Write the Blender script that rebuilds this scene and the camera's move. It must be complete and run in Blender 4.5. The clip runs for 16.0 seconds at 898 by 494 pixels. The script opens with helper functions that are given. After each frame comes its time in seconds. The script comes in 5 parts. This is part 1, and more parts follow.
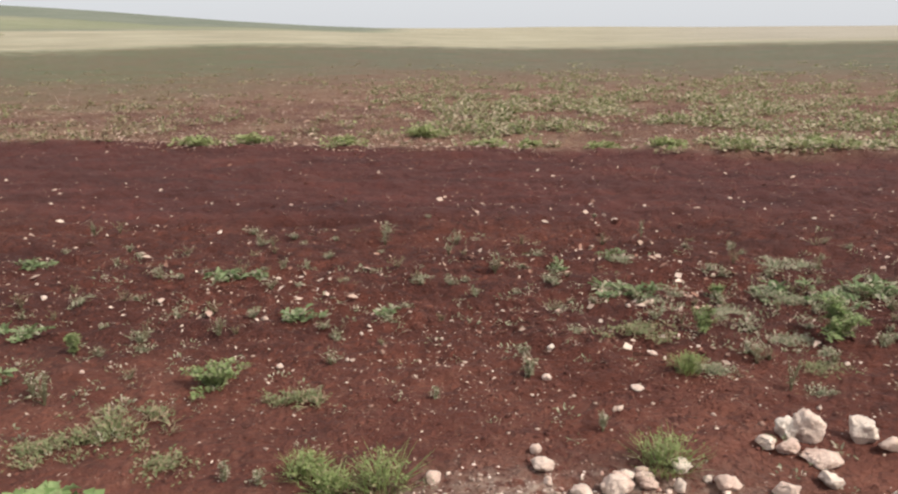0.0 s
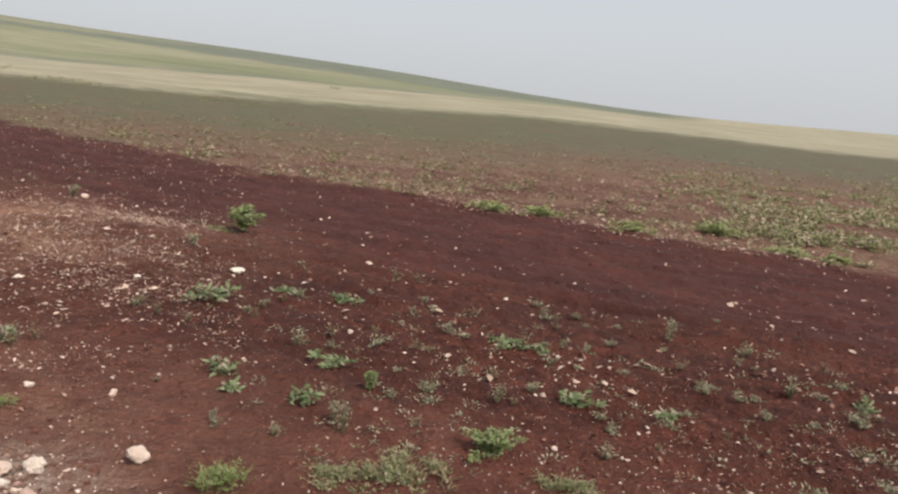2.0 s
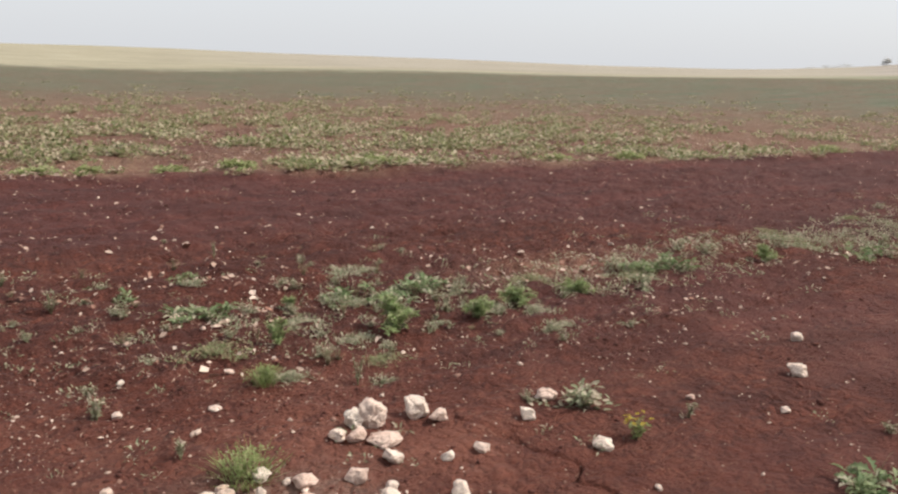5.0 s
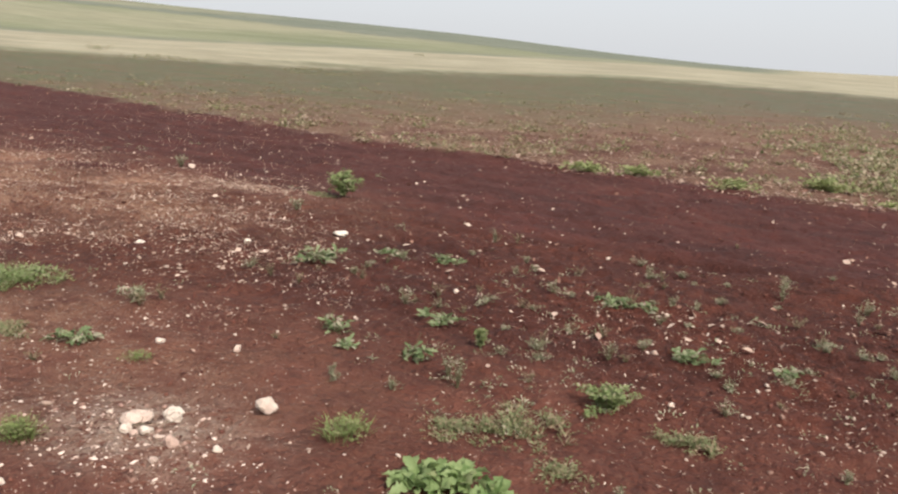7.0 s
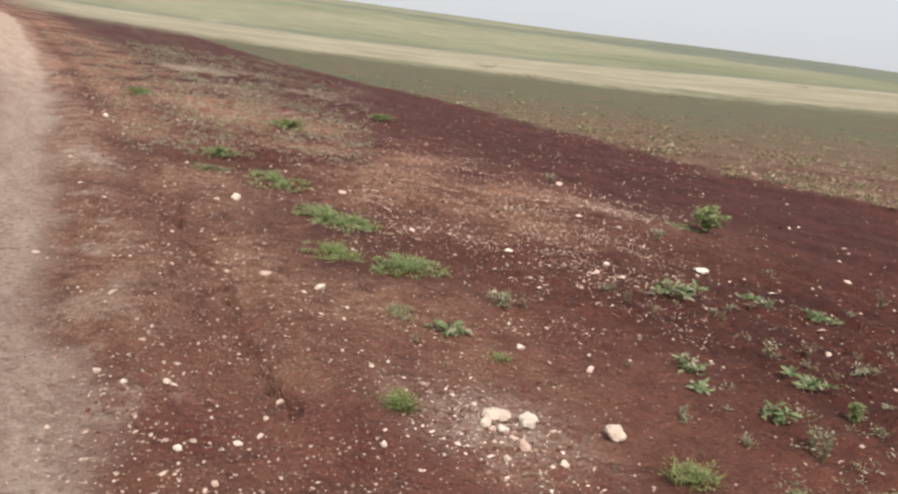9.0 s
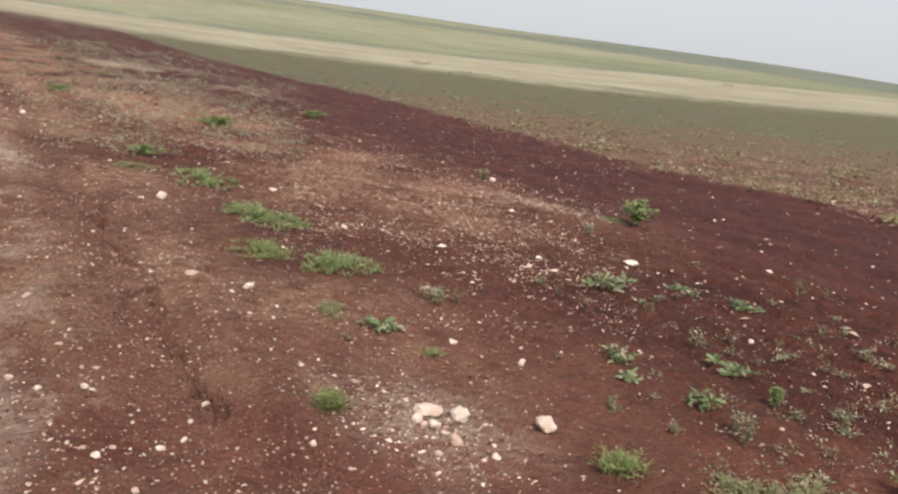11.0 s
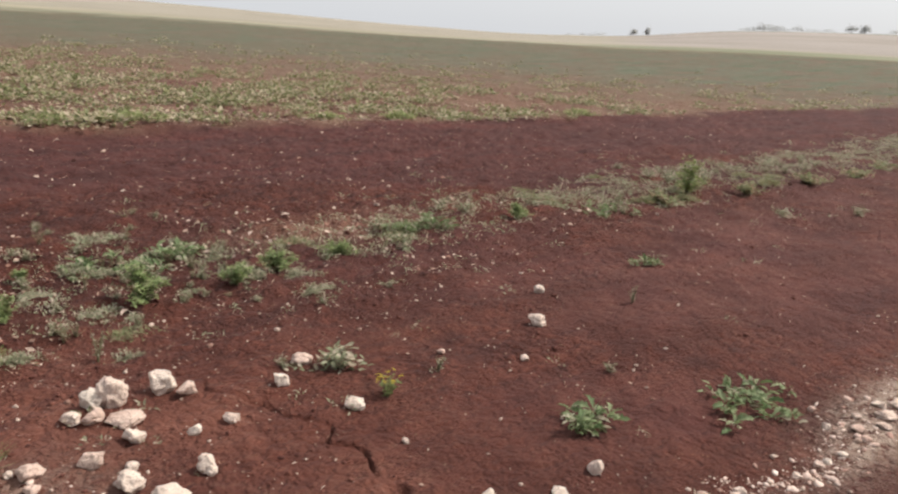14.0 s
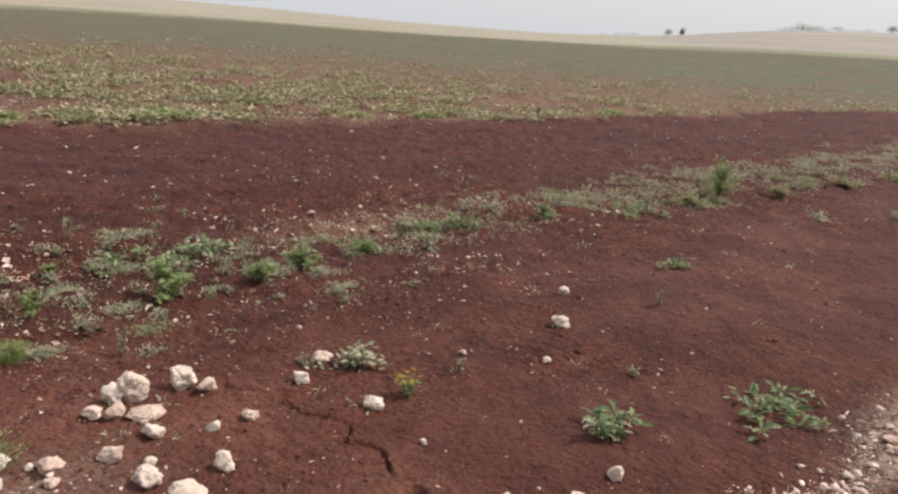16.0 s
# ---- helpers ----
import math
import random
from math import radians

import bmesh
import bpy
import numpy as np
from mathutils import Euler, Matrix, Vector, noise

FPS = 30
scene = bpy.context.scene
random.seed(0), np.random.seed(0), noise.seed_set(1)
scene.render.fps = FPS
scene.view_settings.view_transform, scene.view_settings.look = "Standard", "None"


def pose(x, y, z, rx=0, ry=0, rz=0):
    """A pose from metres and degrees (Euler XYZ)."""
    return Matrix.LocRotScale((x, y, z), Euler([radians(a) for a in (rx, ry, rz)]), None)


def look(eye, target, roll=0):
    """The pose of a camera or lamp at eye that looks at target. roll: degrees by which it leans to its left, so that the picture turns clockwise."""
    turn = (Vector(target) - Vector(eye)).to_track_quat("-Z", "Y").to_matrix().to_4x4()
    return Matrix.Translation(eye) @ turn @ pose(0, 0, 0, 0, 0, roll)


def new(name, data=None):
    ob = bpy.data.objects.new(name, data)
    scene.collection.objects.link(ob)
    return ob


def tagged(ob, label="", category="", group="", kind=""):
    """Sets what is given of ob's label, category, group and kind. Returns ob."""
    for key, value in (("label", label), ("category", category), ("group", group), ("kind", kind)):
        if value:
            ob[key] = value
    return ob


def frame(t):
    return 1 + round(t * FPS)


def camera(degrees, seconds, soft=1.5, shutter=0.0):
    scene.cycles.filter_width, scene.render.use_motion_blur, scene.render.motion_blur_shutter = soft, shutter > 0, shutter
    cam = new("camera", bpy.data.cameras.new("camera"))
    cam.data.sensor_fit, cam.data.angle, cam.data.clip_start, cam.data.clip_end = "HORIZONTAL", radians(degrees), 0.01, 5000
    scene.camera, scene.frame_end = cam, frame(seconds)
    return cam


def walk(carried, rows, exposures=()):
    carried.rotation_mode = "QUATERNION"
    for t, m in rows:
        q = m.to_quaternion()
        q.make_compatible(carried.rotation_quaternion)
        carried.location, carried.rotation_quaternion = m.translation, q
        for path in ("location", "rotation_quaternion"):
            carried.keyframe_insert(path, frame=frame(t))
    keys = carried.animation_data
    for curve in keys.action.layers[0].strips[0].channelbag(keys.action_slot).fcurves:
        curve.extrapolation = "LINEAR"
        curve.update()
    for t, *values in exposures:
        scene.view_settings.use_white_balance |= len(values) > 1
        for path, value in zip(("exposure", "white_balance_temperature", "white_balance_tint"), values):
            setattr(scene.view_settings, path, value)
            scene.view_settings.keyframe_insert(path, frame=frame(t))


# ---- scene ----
cam = camera(60.4, 16.0, soft=2.3)
PATH = [
    (0, (0.145, -0.021, 1.607), (0.074, 1.909, 1.086), -0.2),
    (0.5, (0.077, -0.016, 1.621), (-0.141, 1.896, 1.076), 2.7),
    (0.8, (-0.001, -0.043, 1.668), (-0.415, 1.828, 1.094), 3.2),
    (1, (0.004, -0.043, 1.632), (-0.535, 1.813, 1.117), 2.7),
    (1.5, (-0.031, -0.058, 1.669), (-0.707, 1.787, 1.296), 5.1),
    (2, (-0.05, -0.062, 1.661), (-0.79, 1.76, 1.298), 5.6),
    (2.5, (-0.055, -0.069, 1.647), (-0.845, 1.731, 1.274), 5.2),
    (3, (-0.041, -0.063, 1.651), (-0.79, 1.753, 1.276), 5.3),
    (3.5, (0.053, -0.026, 1.643), (-0.268, 1.918, 1.298), 2.7),
    (3.6, (0.066, -0.033, 1.632), (-0.082, 1.933, 1.3), 2.5),
    (3.9, (0.105, -0.038, 1.602), (0.459, 1.906, 1.29), 2.7),
    (4, (0.143, -0.021, 1.621), (0.578, 1.902, 1.289), 2.3),
    (4.1, (0.158, -0.022, 1.618), (0.676, 1.879, 1.275), 2.4),
    (4.5, (0.212, -0.077, 1.604), (1.053, 1.688, 1.182), 1.6),
    (5, (0.235, -0.096, 1.596), (1.174, 1.612, 1.147), 1.8),
    (5.2, (0.229, -0.096, 1.601), (1.204, 1.59, 1.144), 1.9),
    (7.3, (-0.204, -0.133, 1.604), (-1.532, 1.283, 1.125), 5.1),
    (7.5, (-0.219, -0.212, 1.623), (-1.767, 0.95, 1.121), 6.4),
    (8, (-0.234, -0.274, 1.645), (-1.936, 0.634, 1.118), 6.5),
    (8.5, (-0.245, -0.24, 1.639), (-1.858, 0.833, 1.142), 5.6),
    (8.7, (-0.247, -0.24, 1.63), (-1.832, 0.88, 1.147), 6.0),
    (10.8, (-0.241, -0.229, 1.629), (-1.783, 0.951, 1.15), 5.6),
    (11, (-0.24, -0.193, 1.616), (-1.716, 1.073, 1.148), 6.2),
    (11.3, (-0.23, -0.139, 1.614), (-1.437, 1.395, 1.179), 7.5),
    (11.5, (-0.118, -0.11, 1.622), (-0.989, 1.645, 1.224), 8.6),
    (11.6, (-0.041, -0.086, 1.643), (-0.701, 1.759, 1.245), 9.1),
    (11.8, (-0.032, -0.092, 1.647), (-0.258, 1.854, 1.241), 10.0),
    (12.1, (0.101, -0.049, 1.64), (0.259, 1.889, 1.175), 10.1),
    (12.2, (0.142, -0.031, 1.636), (0.437, 1.887, 1.152), 9.4),
    (12.4, (0.152, -0.053, 1.62), (0.7, 1.805, 1.121), 7.6),
    (12.5, (0.16, -0.062, 1.621), (0.827, 1.755, 1.117), 6.3),
    (13, (0.264, -0.117, 1.609), (1.259, 1.535, 1.08), 1.9),
    (13.1, (0.281, -0.132, 1.614), (1.336, 1.48, 1.076), 1.6),
    (13.5, (0.322, -0.175, 1.616), (1.538, 1.311, 1.059), 1.8),
    (14, (0.349, -0.185, 1.638), (1.726, 1.167, 1.114), 4.6),
    (14.5, (0.368, -0.184, 1.636), (1.753, 1.161, 1.115), 5.0),
    (15, (0.368, -0.186, 1.635), (1.679, 1.226, 1.102), 4.4),
    (15.5, (0.377, -0.181, 1.631), (1.692, 1.23, 1.101), 4.6),
    (16, (0.399, -0.191, 1.634), (1.719, 1.214, 1.103), 4.7),
]
EXPOSURES = ((0, -0.06), (0.5, 0.02), (1, -0.04), (1.5, -0.25), (2, -0.33), (2.5, -0.30), (3.5, -0.29), (4, -0.35), (4.5, -0.15), (5, -0.05), (8, -0.10), (11, -0.19), (11.5, -0.03), (12, 0), (13, -0.04), (13.5, -0.04), (14, -0.08), (14.5, -0.3), (15, -0.2), (16, -0.15))
walk(cam, [(t, look(eye, target, roll)) for t, eye, target, roll in PATH], EXPOSURES)

# ---- light ----
SUN_AZ, SUN_EL = -116.0, 50.0   # degrees; azimuth counted to the left from straight ahead (+y)
a = radians(SUN_AZ)
sun_dir = Vector((-math.sin(a) * math.cos(radians(SUN_EL)), math.cos(a) * math.cos(radians(SUN_EL)), math.sin(radians(SUN_EL))))
sun = new("sun", bpy.data.lights.new("sun", "SUN"))
sun.data.energy, sun.data.angle, sun.data.color = 5.0, radians(5.0), (1.0, 0.95, 0.88)
sun.matrix_world = look((0, 0, 40), Vector((0, 0, 40)) - sun_dir)

world = bpy.data.worlds.new("hazy_sky")
scene.world = world
world.use_nodes = True
wt = world.node_tree
wt.nodes.clear()
sky = wt.nodes.new("ShaderNodeTexSky")
sky.sky_type, sky.sun_disc = "NISHITA", False
sky.sun_elevation, sky.sun_rotation = radians(SUN_EL), radians(-SUN_AZ)
sky.air_density, sky.dust_density, sky.ozone_density = 1.0, 5.0, 1.0
haze = wt.nodes.new("ShaderNodeMix")
haze.data_type = "RGBA"
haze.inputs[0].default_value = 0.66
haze.inputs[7].default_value = (8.15, 8.35, 8.7, 1)
back = wt.nodes.new("ShaderNodeBackground")
back.inputs[1].default_value = 0.13
wout = wt.nodes.new("ShaderNodeOutputWorld")
wt.links.new(sky.outputs[0], haze.inputs[6])
wt.links.new(haze.outputs[2], back.inputs[0])
wt.links.new(back.outputs[0], wout.inputs[0])


# ---- material tools ----
class Nodes:
    """A node material with short ways to add and join nodes."""

    def __init__(self, name, rough=0.9):
        self.mat = bpy.data.materials.new(name)
        self.mat.use_nodes = True
        self.t = self.mat.node_tree
        self.shader = self.t.nodes["Principled BSDF"]
        self.shader.inputs["Roughness"].default_value = rough
        self.shader.inputs["Specular IOR Level"].default_value = 0.25
        self.place = self.t.nodes.new("ShaderNodeNewGeometry").outputs["Position"]

    def put(self, socket, value):
        if hasattr(value, "is_output"):
            self.t.links.new(value, socket)
        elif isinstance(value, (tuple, list)):
            socket.default_value = (*value, 1) if len(value) == 3 and len(socket.default_value) == 4 else value
        else:
            socket.default_value = value

    def noise(self, scale, detail=4.0, rough=0.55, where=None, stretch=None):
        n = self.t.nodes.new("ShaderNodeTexNoise")
        n.inputs["Scale"].default_value, n.inputs["Detail"].default_value, n.inputs["Roughness"].default_value = scale, detail, rough
        v = where or self.place
        if stretch:
            m = self.t.nodes.new("ShaderNodeMapping")
            m.inputs["Scale"].default_value = stretch
            self.t.links.new(v, m.inputs[0])
            v = m.outputs[0]
        self.t.links.new(v, n.inputs["Vector"])
        return n.outputs[0]

    def cells(self, scale, where=None):
        n = self.t.nodes.new("ShaderNodeTexVoronoi")
        n.inputs["Scale"].default_value = scale
        self.t.links.new(where or self.place, n.inputs["Vector"])
        return n.outputs["Distance"], n.outputs["Color"]

    def span(self, v, a, b, c=0.0, d=1.0):
        n = self.t.nodes.new("ShaderNodeMapRange")
        self.put(n.inputs[0], v)
        for i, x in enumerate((a, b, c, d)):
            n.inputs[1 + i].default_value = x
        return n.outputs[0]

    def maths(self, kind, a, b=0.0):
        n = self.t.nodes.new("ShaderNodeMath")
        n.operation = kind
        n.use_clamp = False
        self.put(n.inputs[0], a)
        self.put(n.inputs[1], b)
        return n.outputs[0]

    def mix(self, f, a, b, kind="MIX"):
        n = self.t.nodes.new("ShaderNodeMix")
        n.data_type, n.blend_type = "RGBA", kind
        self.put(n.inputs[0], f)
        self.put(n.inputs[6], a)
        self.put(n.inputs[7], b)
        return n.outputs[2]

    def layer(self, name):
        n = self.t.nodes.new("ShaderNodeAttribute")
        n.attribute_name = name
        return n.outputs["Fac"]

    def chance(self, island=False):
        if island:
            return self.t.nodes["Geometry"].outputs["Random Per Island"]
        return self.t.nodes.new("ShaderNodeObjectInfo").outputs["Random"]

    def bump(self, height, strength=0.5, distance=0.02):
        n = self.t.nodes.new("ShaderNodeBump")
        n.inputs["Strength"].default_value, n.inputs["Distance"].default_value = strength, distance
        self.put(n.inputs["Height"], height)
        self.t.links.new(n.outputs[0], self.shader.inputs["Normal"])

    def colour(self, c):
        self.put(self.shader.inputs["Base Color"], c)
        return self.mat


def ground_material():
    m = Nodes("red_earth", 0.95)
    fine, mid, wide = m.noise(60, 5), m.noise(7, 5), m.noise(0.7, 4)
    drag = m.noise(1.0, 4, 0.55, stretch=(0.5, 3.0, 1.0))
    soil = m.mix(m.span(mid, 0.3, 0.7), (0.0731, 0.0206, 0.0125), (0.1425, 0.0413, 0.0250))
    soil = m.mix(m.span(m.noise(0.5, 5, 0.6, stretch=(0.7, 1.3, 1)), 0.42, 0.62, 0, 0.75), soil, (0.0693, 0.0189, 0.0134))
    soil = m.mix(m.span(m.noise(0.9, 5, 0.6, stretch=(0.8, 1.4, 1)), 0.52, 0.66, 0, 0.6), soil, (0.1612, 0.0507, 0.0308))
    soil = m.mix(m.span(drag, 0.48, 0.7, 0, 0.5), soil, (0.0619, 0.0172, 0.0116))
    # shade in hollows between crumbled clods, painted as dark noise patches
    hollow_shade = m.maths("MULTIPLY", m.span(m.noise(5, 6, 0.7, stretch=(1, 1.6, 1)), 0.50, 0.58), m.span(wide, 0.40, 0.58, 0.2, 1.0))
    soil = m.mix(m.maths("MULTIPLY", hollow_shade, 0.9), soil, (0.0412, 0.0120, 0.0083))
    soil = m.mix(m.span(fine, 0.55, 0.8, 0, 0.6), soil, (0.1838, 0.0619, 0.0384))
    speck, _ = m.cells(28)
    soil = m.mix(m.maths("MULTIPLY", m.span(speck, 0.20, 0.10), m.span(m.noise(2.2, 3), 0.42, 0.62)), soil, (0.336, 0.173, 0.115))
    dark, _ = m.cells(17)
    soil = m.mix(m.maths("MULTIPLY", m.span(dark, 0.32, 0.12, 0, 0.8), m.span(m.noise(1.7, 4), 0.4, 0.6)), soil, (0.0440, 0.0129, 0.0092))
    # crumbs and clods: the shade in the gaps between them is painted dark
    shake = m.t.nodes.new("ShaderNodeVectorMath")
    shake.operation = "MULTIPLY_ADD"
    shake.inputs[1].default_value = (0.05, 0.05, 0.05)
    wander = m.t.nodes.new("ShaderNodeTexNoise")
    wander.inputs["Scale"].default_value, wander.inputs["Detail"].default_value = 9.0, 3.0
    m.t.links.new(m.place, wander.inputs["Vector"])
    m.t.links.new(wander.outputs["Color"], shake.inputs[0])
    m.t.links.new(m.place, shake.inputs[2])
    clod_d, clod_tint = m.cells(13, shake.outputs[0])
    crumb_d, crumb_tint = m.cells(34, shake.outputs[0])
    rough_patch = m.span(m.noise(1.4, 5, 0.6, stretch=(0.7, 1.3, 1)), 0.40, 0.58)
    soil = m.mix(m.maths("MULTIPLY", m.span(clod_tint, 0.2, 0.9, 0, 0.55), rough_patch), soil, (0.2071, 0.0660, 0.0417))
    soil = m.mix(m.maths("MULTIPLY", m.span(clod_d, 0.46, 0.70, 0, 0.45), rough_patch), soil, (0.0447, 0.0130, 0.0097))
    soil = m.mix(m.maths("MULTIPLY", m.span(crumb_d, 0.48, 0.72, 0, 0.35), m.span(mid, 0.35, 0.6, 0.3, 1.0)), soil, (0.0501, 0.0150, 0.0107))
    # the last ploughed band before the crop is smoother and darker
    plough = m.mix(m.span(m.noise(1.2, 6, 0.65, stretch=(0.35, 2.2, 1)), 0.36, 0.64), (0.0400, 0.0130, 0.0112), (0.0850, 0.0265, 0.0215))
    soil = m.mix(m.maths("MULTIPLY", m.layer("ploughed"), m.span(m.noise(0.8, 4), 0.25, 0.5, 0.45, 0.85)), soil, plough)
    # shade of dips and lumps, painted as a darker soil colour
    soil = m.mix(m.maths("MULTIPLY", m.layer("soil_shade"), m.span(m.noise(4, 6, 0.7, stretch=(0.6, 1.6, 1)), 0.3, 0.6, 0.25, 0.85)), soil, (0.0534, 0.0150, 0.0107))
    soil = m.mix(m.span(m.noise(0.55, 5, 0.6, stretch=(0.8, 1.2, 1)), 0.46, 0.64, 0, 0.45), soil, (0.0501, 0.0160, 0.0131))
    soil = m.mix(m.span(m.noise(2.8, 5, 0.65), 0.52, 0.66, 0, 0.45), soil, (0.0491, 0.0150, 0.0118))
    # finer hollows, their shade likewise put into the soil colour
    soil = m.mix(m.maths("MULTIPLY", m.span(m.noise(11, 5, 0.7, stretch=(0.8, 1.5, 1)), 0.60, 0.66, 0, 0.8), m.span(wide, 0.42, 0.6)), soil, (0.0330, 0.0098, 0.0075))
    # dry stony earth: a grainy mix of brown crumbs, dark gaps and pale bits
    stony = m.layer("stony")
    d, tint = m.cells(45)
    d2, tint2 = m.cells(22)
    crumb = m.maths("MULTIPLY", m.span(d, 0.34, 0.16), m.span(m.noise(9, 3), 0.42, 0.58))
    dry = m.mix(m.span(mid, 0.3, 0.7), (0.165, 0.070, 0.043), (0.300, 0.160, 0.102))
    dry = m.mix(m.span(m.noise(15, 6, 0.75), 0.54, 0.68, 0, 0.8), dry, (0.330, 0.195, 0.132))
    dry = m.mix(m.span(m.noise(18, 6, 0.75, stretch=(1, 1.3, 1)), 0.54, 0.66, 0, 0.8), dry, (0.061, 0.023, 0.016))
    dry = m.mix(crumb, dry, (0.446, 0.332, 0.251))
    dry = m.mix(m.maths("MULTIPLY", m.span(d2, 0.26, 0.14), m.span(m.noise(4, 3), 0.5, 0.62)), dry, (0.454, 0.356, 0.283))
    soil = m.mix(m.maths("MULTIPLY", stony, m.span(m.noise(3.5, 5), 0.2, 0.5)), soil, dry)
    # bare trodden earth, a little paler and browner
    bare = m.mix(m.span(m.noise(1.8, 6, 0.65), 0.38, 0.62), (0.120, 0.0385, 0.0265), (0.198, 0.073, 0.048))
    bare = m.mix(m.span(m.noise(6, 6, 0.7, stretch=(1, 1.5, 1)), 0.53, 0.61, 0, 0.65), bare, (0.078, 0.027, 0.020))
    bare = m.mix(m.span(m.noise(11, 5, 0.7), 0.55, 0.68, 0, 0.6), bare, (0.245, 0.118, 0.083))
    bare = m.mix(m.span(fine, 0.5, 0.75, 0, 0.5), bare, (0.186, 0.080, 0.056))
    soil = m.mix(m.maths("MULTIPLY", m.layer("bare"), m.span(m.noise(1.1, 5), 0.3, 0.6)), soil, bare)
    pale = m.mix(m.span(m.noise(12, 5), 0.35, 0.65), (0.259, 0.162, 0.117), (0.454, 0.340, 0.267))
    pale = m.mix(m.span(m.noise(40, 4, 0.7), 0.5, 0.65, 0, 0.7), pale, (0.535, 0.437, 0.356))
    broken = m.maths("MULTIPLY", m.span(m.noise(16, 6, 0.75), 0.40, 0.50), m.span(m.noise(3, 5, 0.65), 0.32, 0.55, 0.15, 1.0))
    soil = m.mix(m.maths("MULTIPLY", m.layer("gravel"), broken), soil, pale)
    # trodden track: beige dust and grit, drawn out along the wheels' way
    grit = m.mix(m.span(m.noise(2.6, 6, 0.65, stretch=(0.3, 1.4, 1)), 0.36, 0.64), (0.275, 0.184, 0.138), (0.400, 0.296, 0.230))
    grit = m.mix(m.span(m.noise(18, 6, 0.78), 0.48, 0.62, 0, 0.8), grit, (0.490, 0.369, 0.296))
    grit = m.mix(m.span(m.noise(13, 6, 0.75), 0.53, 0.64, 0, 0.7), grit, (0.170, 0.089, 0.061))
    grit = m.mix(crumb, grit, (0.502, 0.413, 0.340))
    soil = m.mix(m.layer("track"), soil, grit)
    # between the crop: dry reddish earth near, an olive film of plants farther off
    rust = m.mix(m.span(m.noise(0.9, 5, 0.6), 0.35, 0.65), (0.112, 0.050, 0.034), (0.160, 0.092, 0.060))
    rust = m.mix(m.span(m.noise(9, 4, 0.65), 0.5, 0.7, 0, 0.6), rust, (0.243, 0.174, 0.109))
    olive = m.mix(m.span(m.noise(0.5, 6, 0.7), 0.3, 0.7), (0.070, 0.084, 0.050), (0.106, 0.112, 0.072))
    olive = m.mix(m.maths("MULTIPLY", m.layer("lush"), m.span(m.noise(0.25, 5, 0.65, stretch=(0.4, 1.5, 1)), 0.3, 0.65)), olive, (0.090, 0.102, 0.042))
    olive = m.mix(m.span(m.noise(2.2, 6, 0.75), 0.5, 0.62, 0, 0.55), olive, (0.180, 0.158, 0.110))
    olive = m.mix(m.span(m.noise(1.3, 6, 0.75, stretch=(0.6, 1.4, 1)), 0.53, 0.63, 0, 0.7), olive, (0.100, 0.082, 0.055))
    film = m.maths("MULTIPLY", m.layer("olive"), m.span(m.noise(0.35, 6, 0.7, stretch=(0.5, 1.5, 1)), 0.3, 0.58, 0.3, 1.0))
    # reddish gaps and darker green tufts in the film of plants
    olive = m.mix(m.span(m.noise(0.8, 6, 0.7, stretch=(0.5, 1.6, 1)), 0.48, 0.62, 0, 0.7), olive, (0.125, 0.068, 0.046))
    olive = m.mix(m.span(m.noise(0.55, 6, 0.75, stretch=(0.45, 1.6, 1)), 0.48, 0.62, 0, 0.8), olive, (0.060, 0.084, 0.044))
    rust = m.mix(film, rust, olive)
    soil = m.mix(m.layer("crop"), soil, rust)
    # ripe dry grass
    straw = m.mix(m.span(m.noise(0.1, 6, 0.65, stretch=(0.7, 1.1, 1)), 0.36, 0.64), (0.238, 0.208, 0.142), (0.345, 0.308, 0.218))
    straw = m.mix(m.span(m.noise(0.6, 6, 0.7), 0.45, 0.75, 0, 0.5), straw, (0.243, 0.223, 0.134))
    soil = m.mix(m.layer("straw"), soil, straw)
    # far fields and the scrub on the hills
    green = m.mix(m.span(m.noise(0.02, 6, 0.65, stretch=(0.6, 1.5, 1)), 0.35, 0.65), (0.140, 0.150, 0.084), (0.215, 0.212, 0.130))
    soil = m.mix(m.layer("meadow"), soil, green)
    # aerial haze over the right-hand distance, painted as a pale beige ground colour
    haze_tint = m.mix(m.span(m.noise(0.015, 5), 0.35, 0.65), (0.245, 0.210, 0.178), (0.305, 0.266, 0.232))
    soil = m.mix(m.layer("hazy"), soil, haze_tint)
    scrub = m.mix(m.span(m.noise(0.05, 6, 0.65), 0.35, 0.65), (0.112, 0.124, 0.090), (0.158, 0.164, 0.122))
    soil = m.mix(m.layer("scrub"), soil, scrub)
    h = m.maths("ADD", m.maths("MULTIPLY", m.noise(8, 8, 0.72), 0.75), m.maths("MULTIPLY", m.noise(38, 5, 0.65), 0.3))
    h = m.maths("ADD", h, m.maths("MULTIPLY", m.maths("ADD", m.maths("MULTIPLY", clod_d, m.maths("MULTIPLY", rough_patch, -0.5)), m.maths("MULTIPLY", crumb_d, -0.22)), m.maths("SUBTRACT", 1.0, m.layer("track"))))
    h = m.maths("MULTIPLY", h, m.maths("SUBTRACT", 1.0, m.maths("MULTIPLY", m.layer("ploughed"), 0.5)))
    m.bump(h, 1.0, 0.10)
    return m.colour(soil)


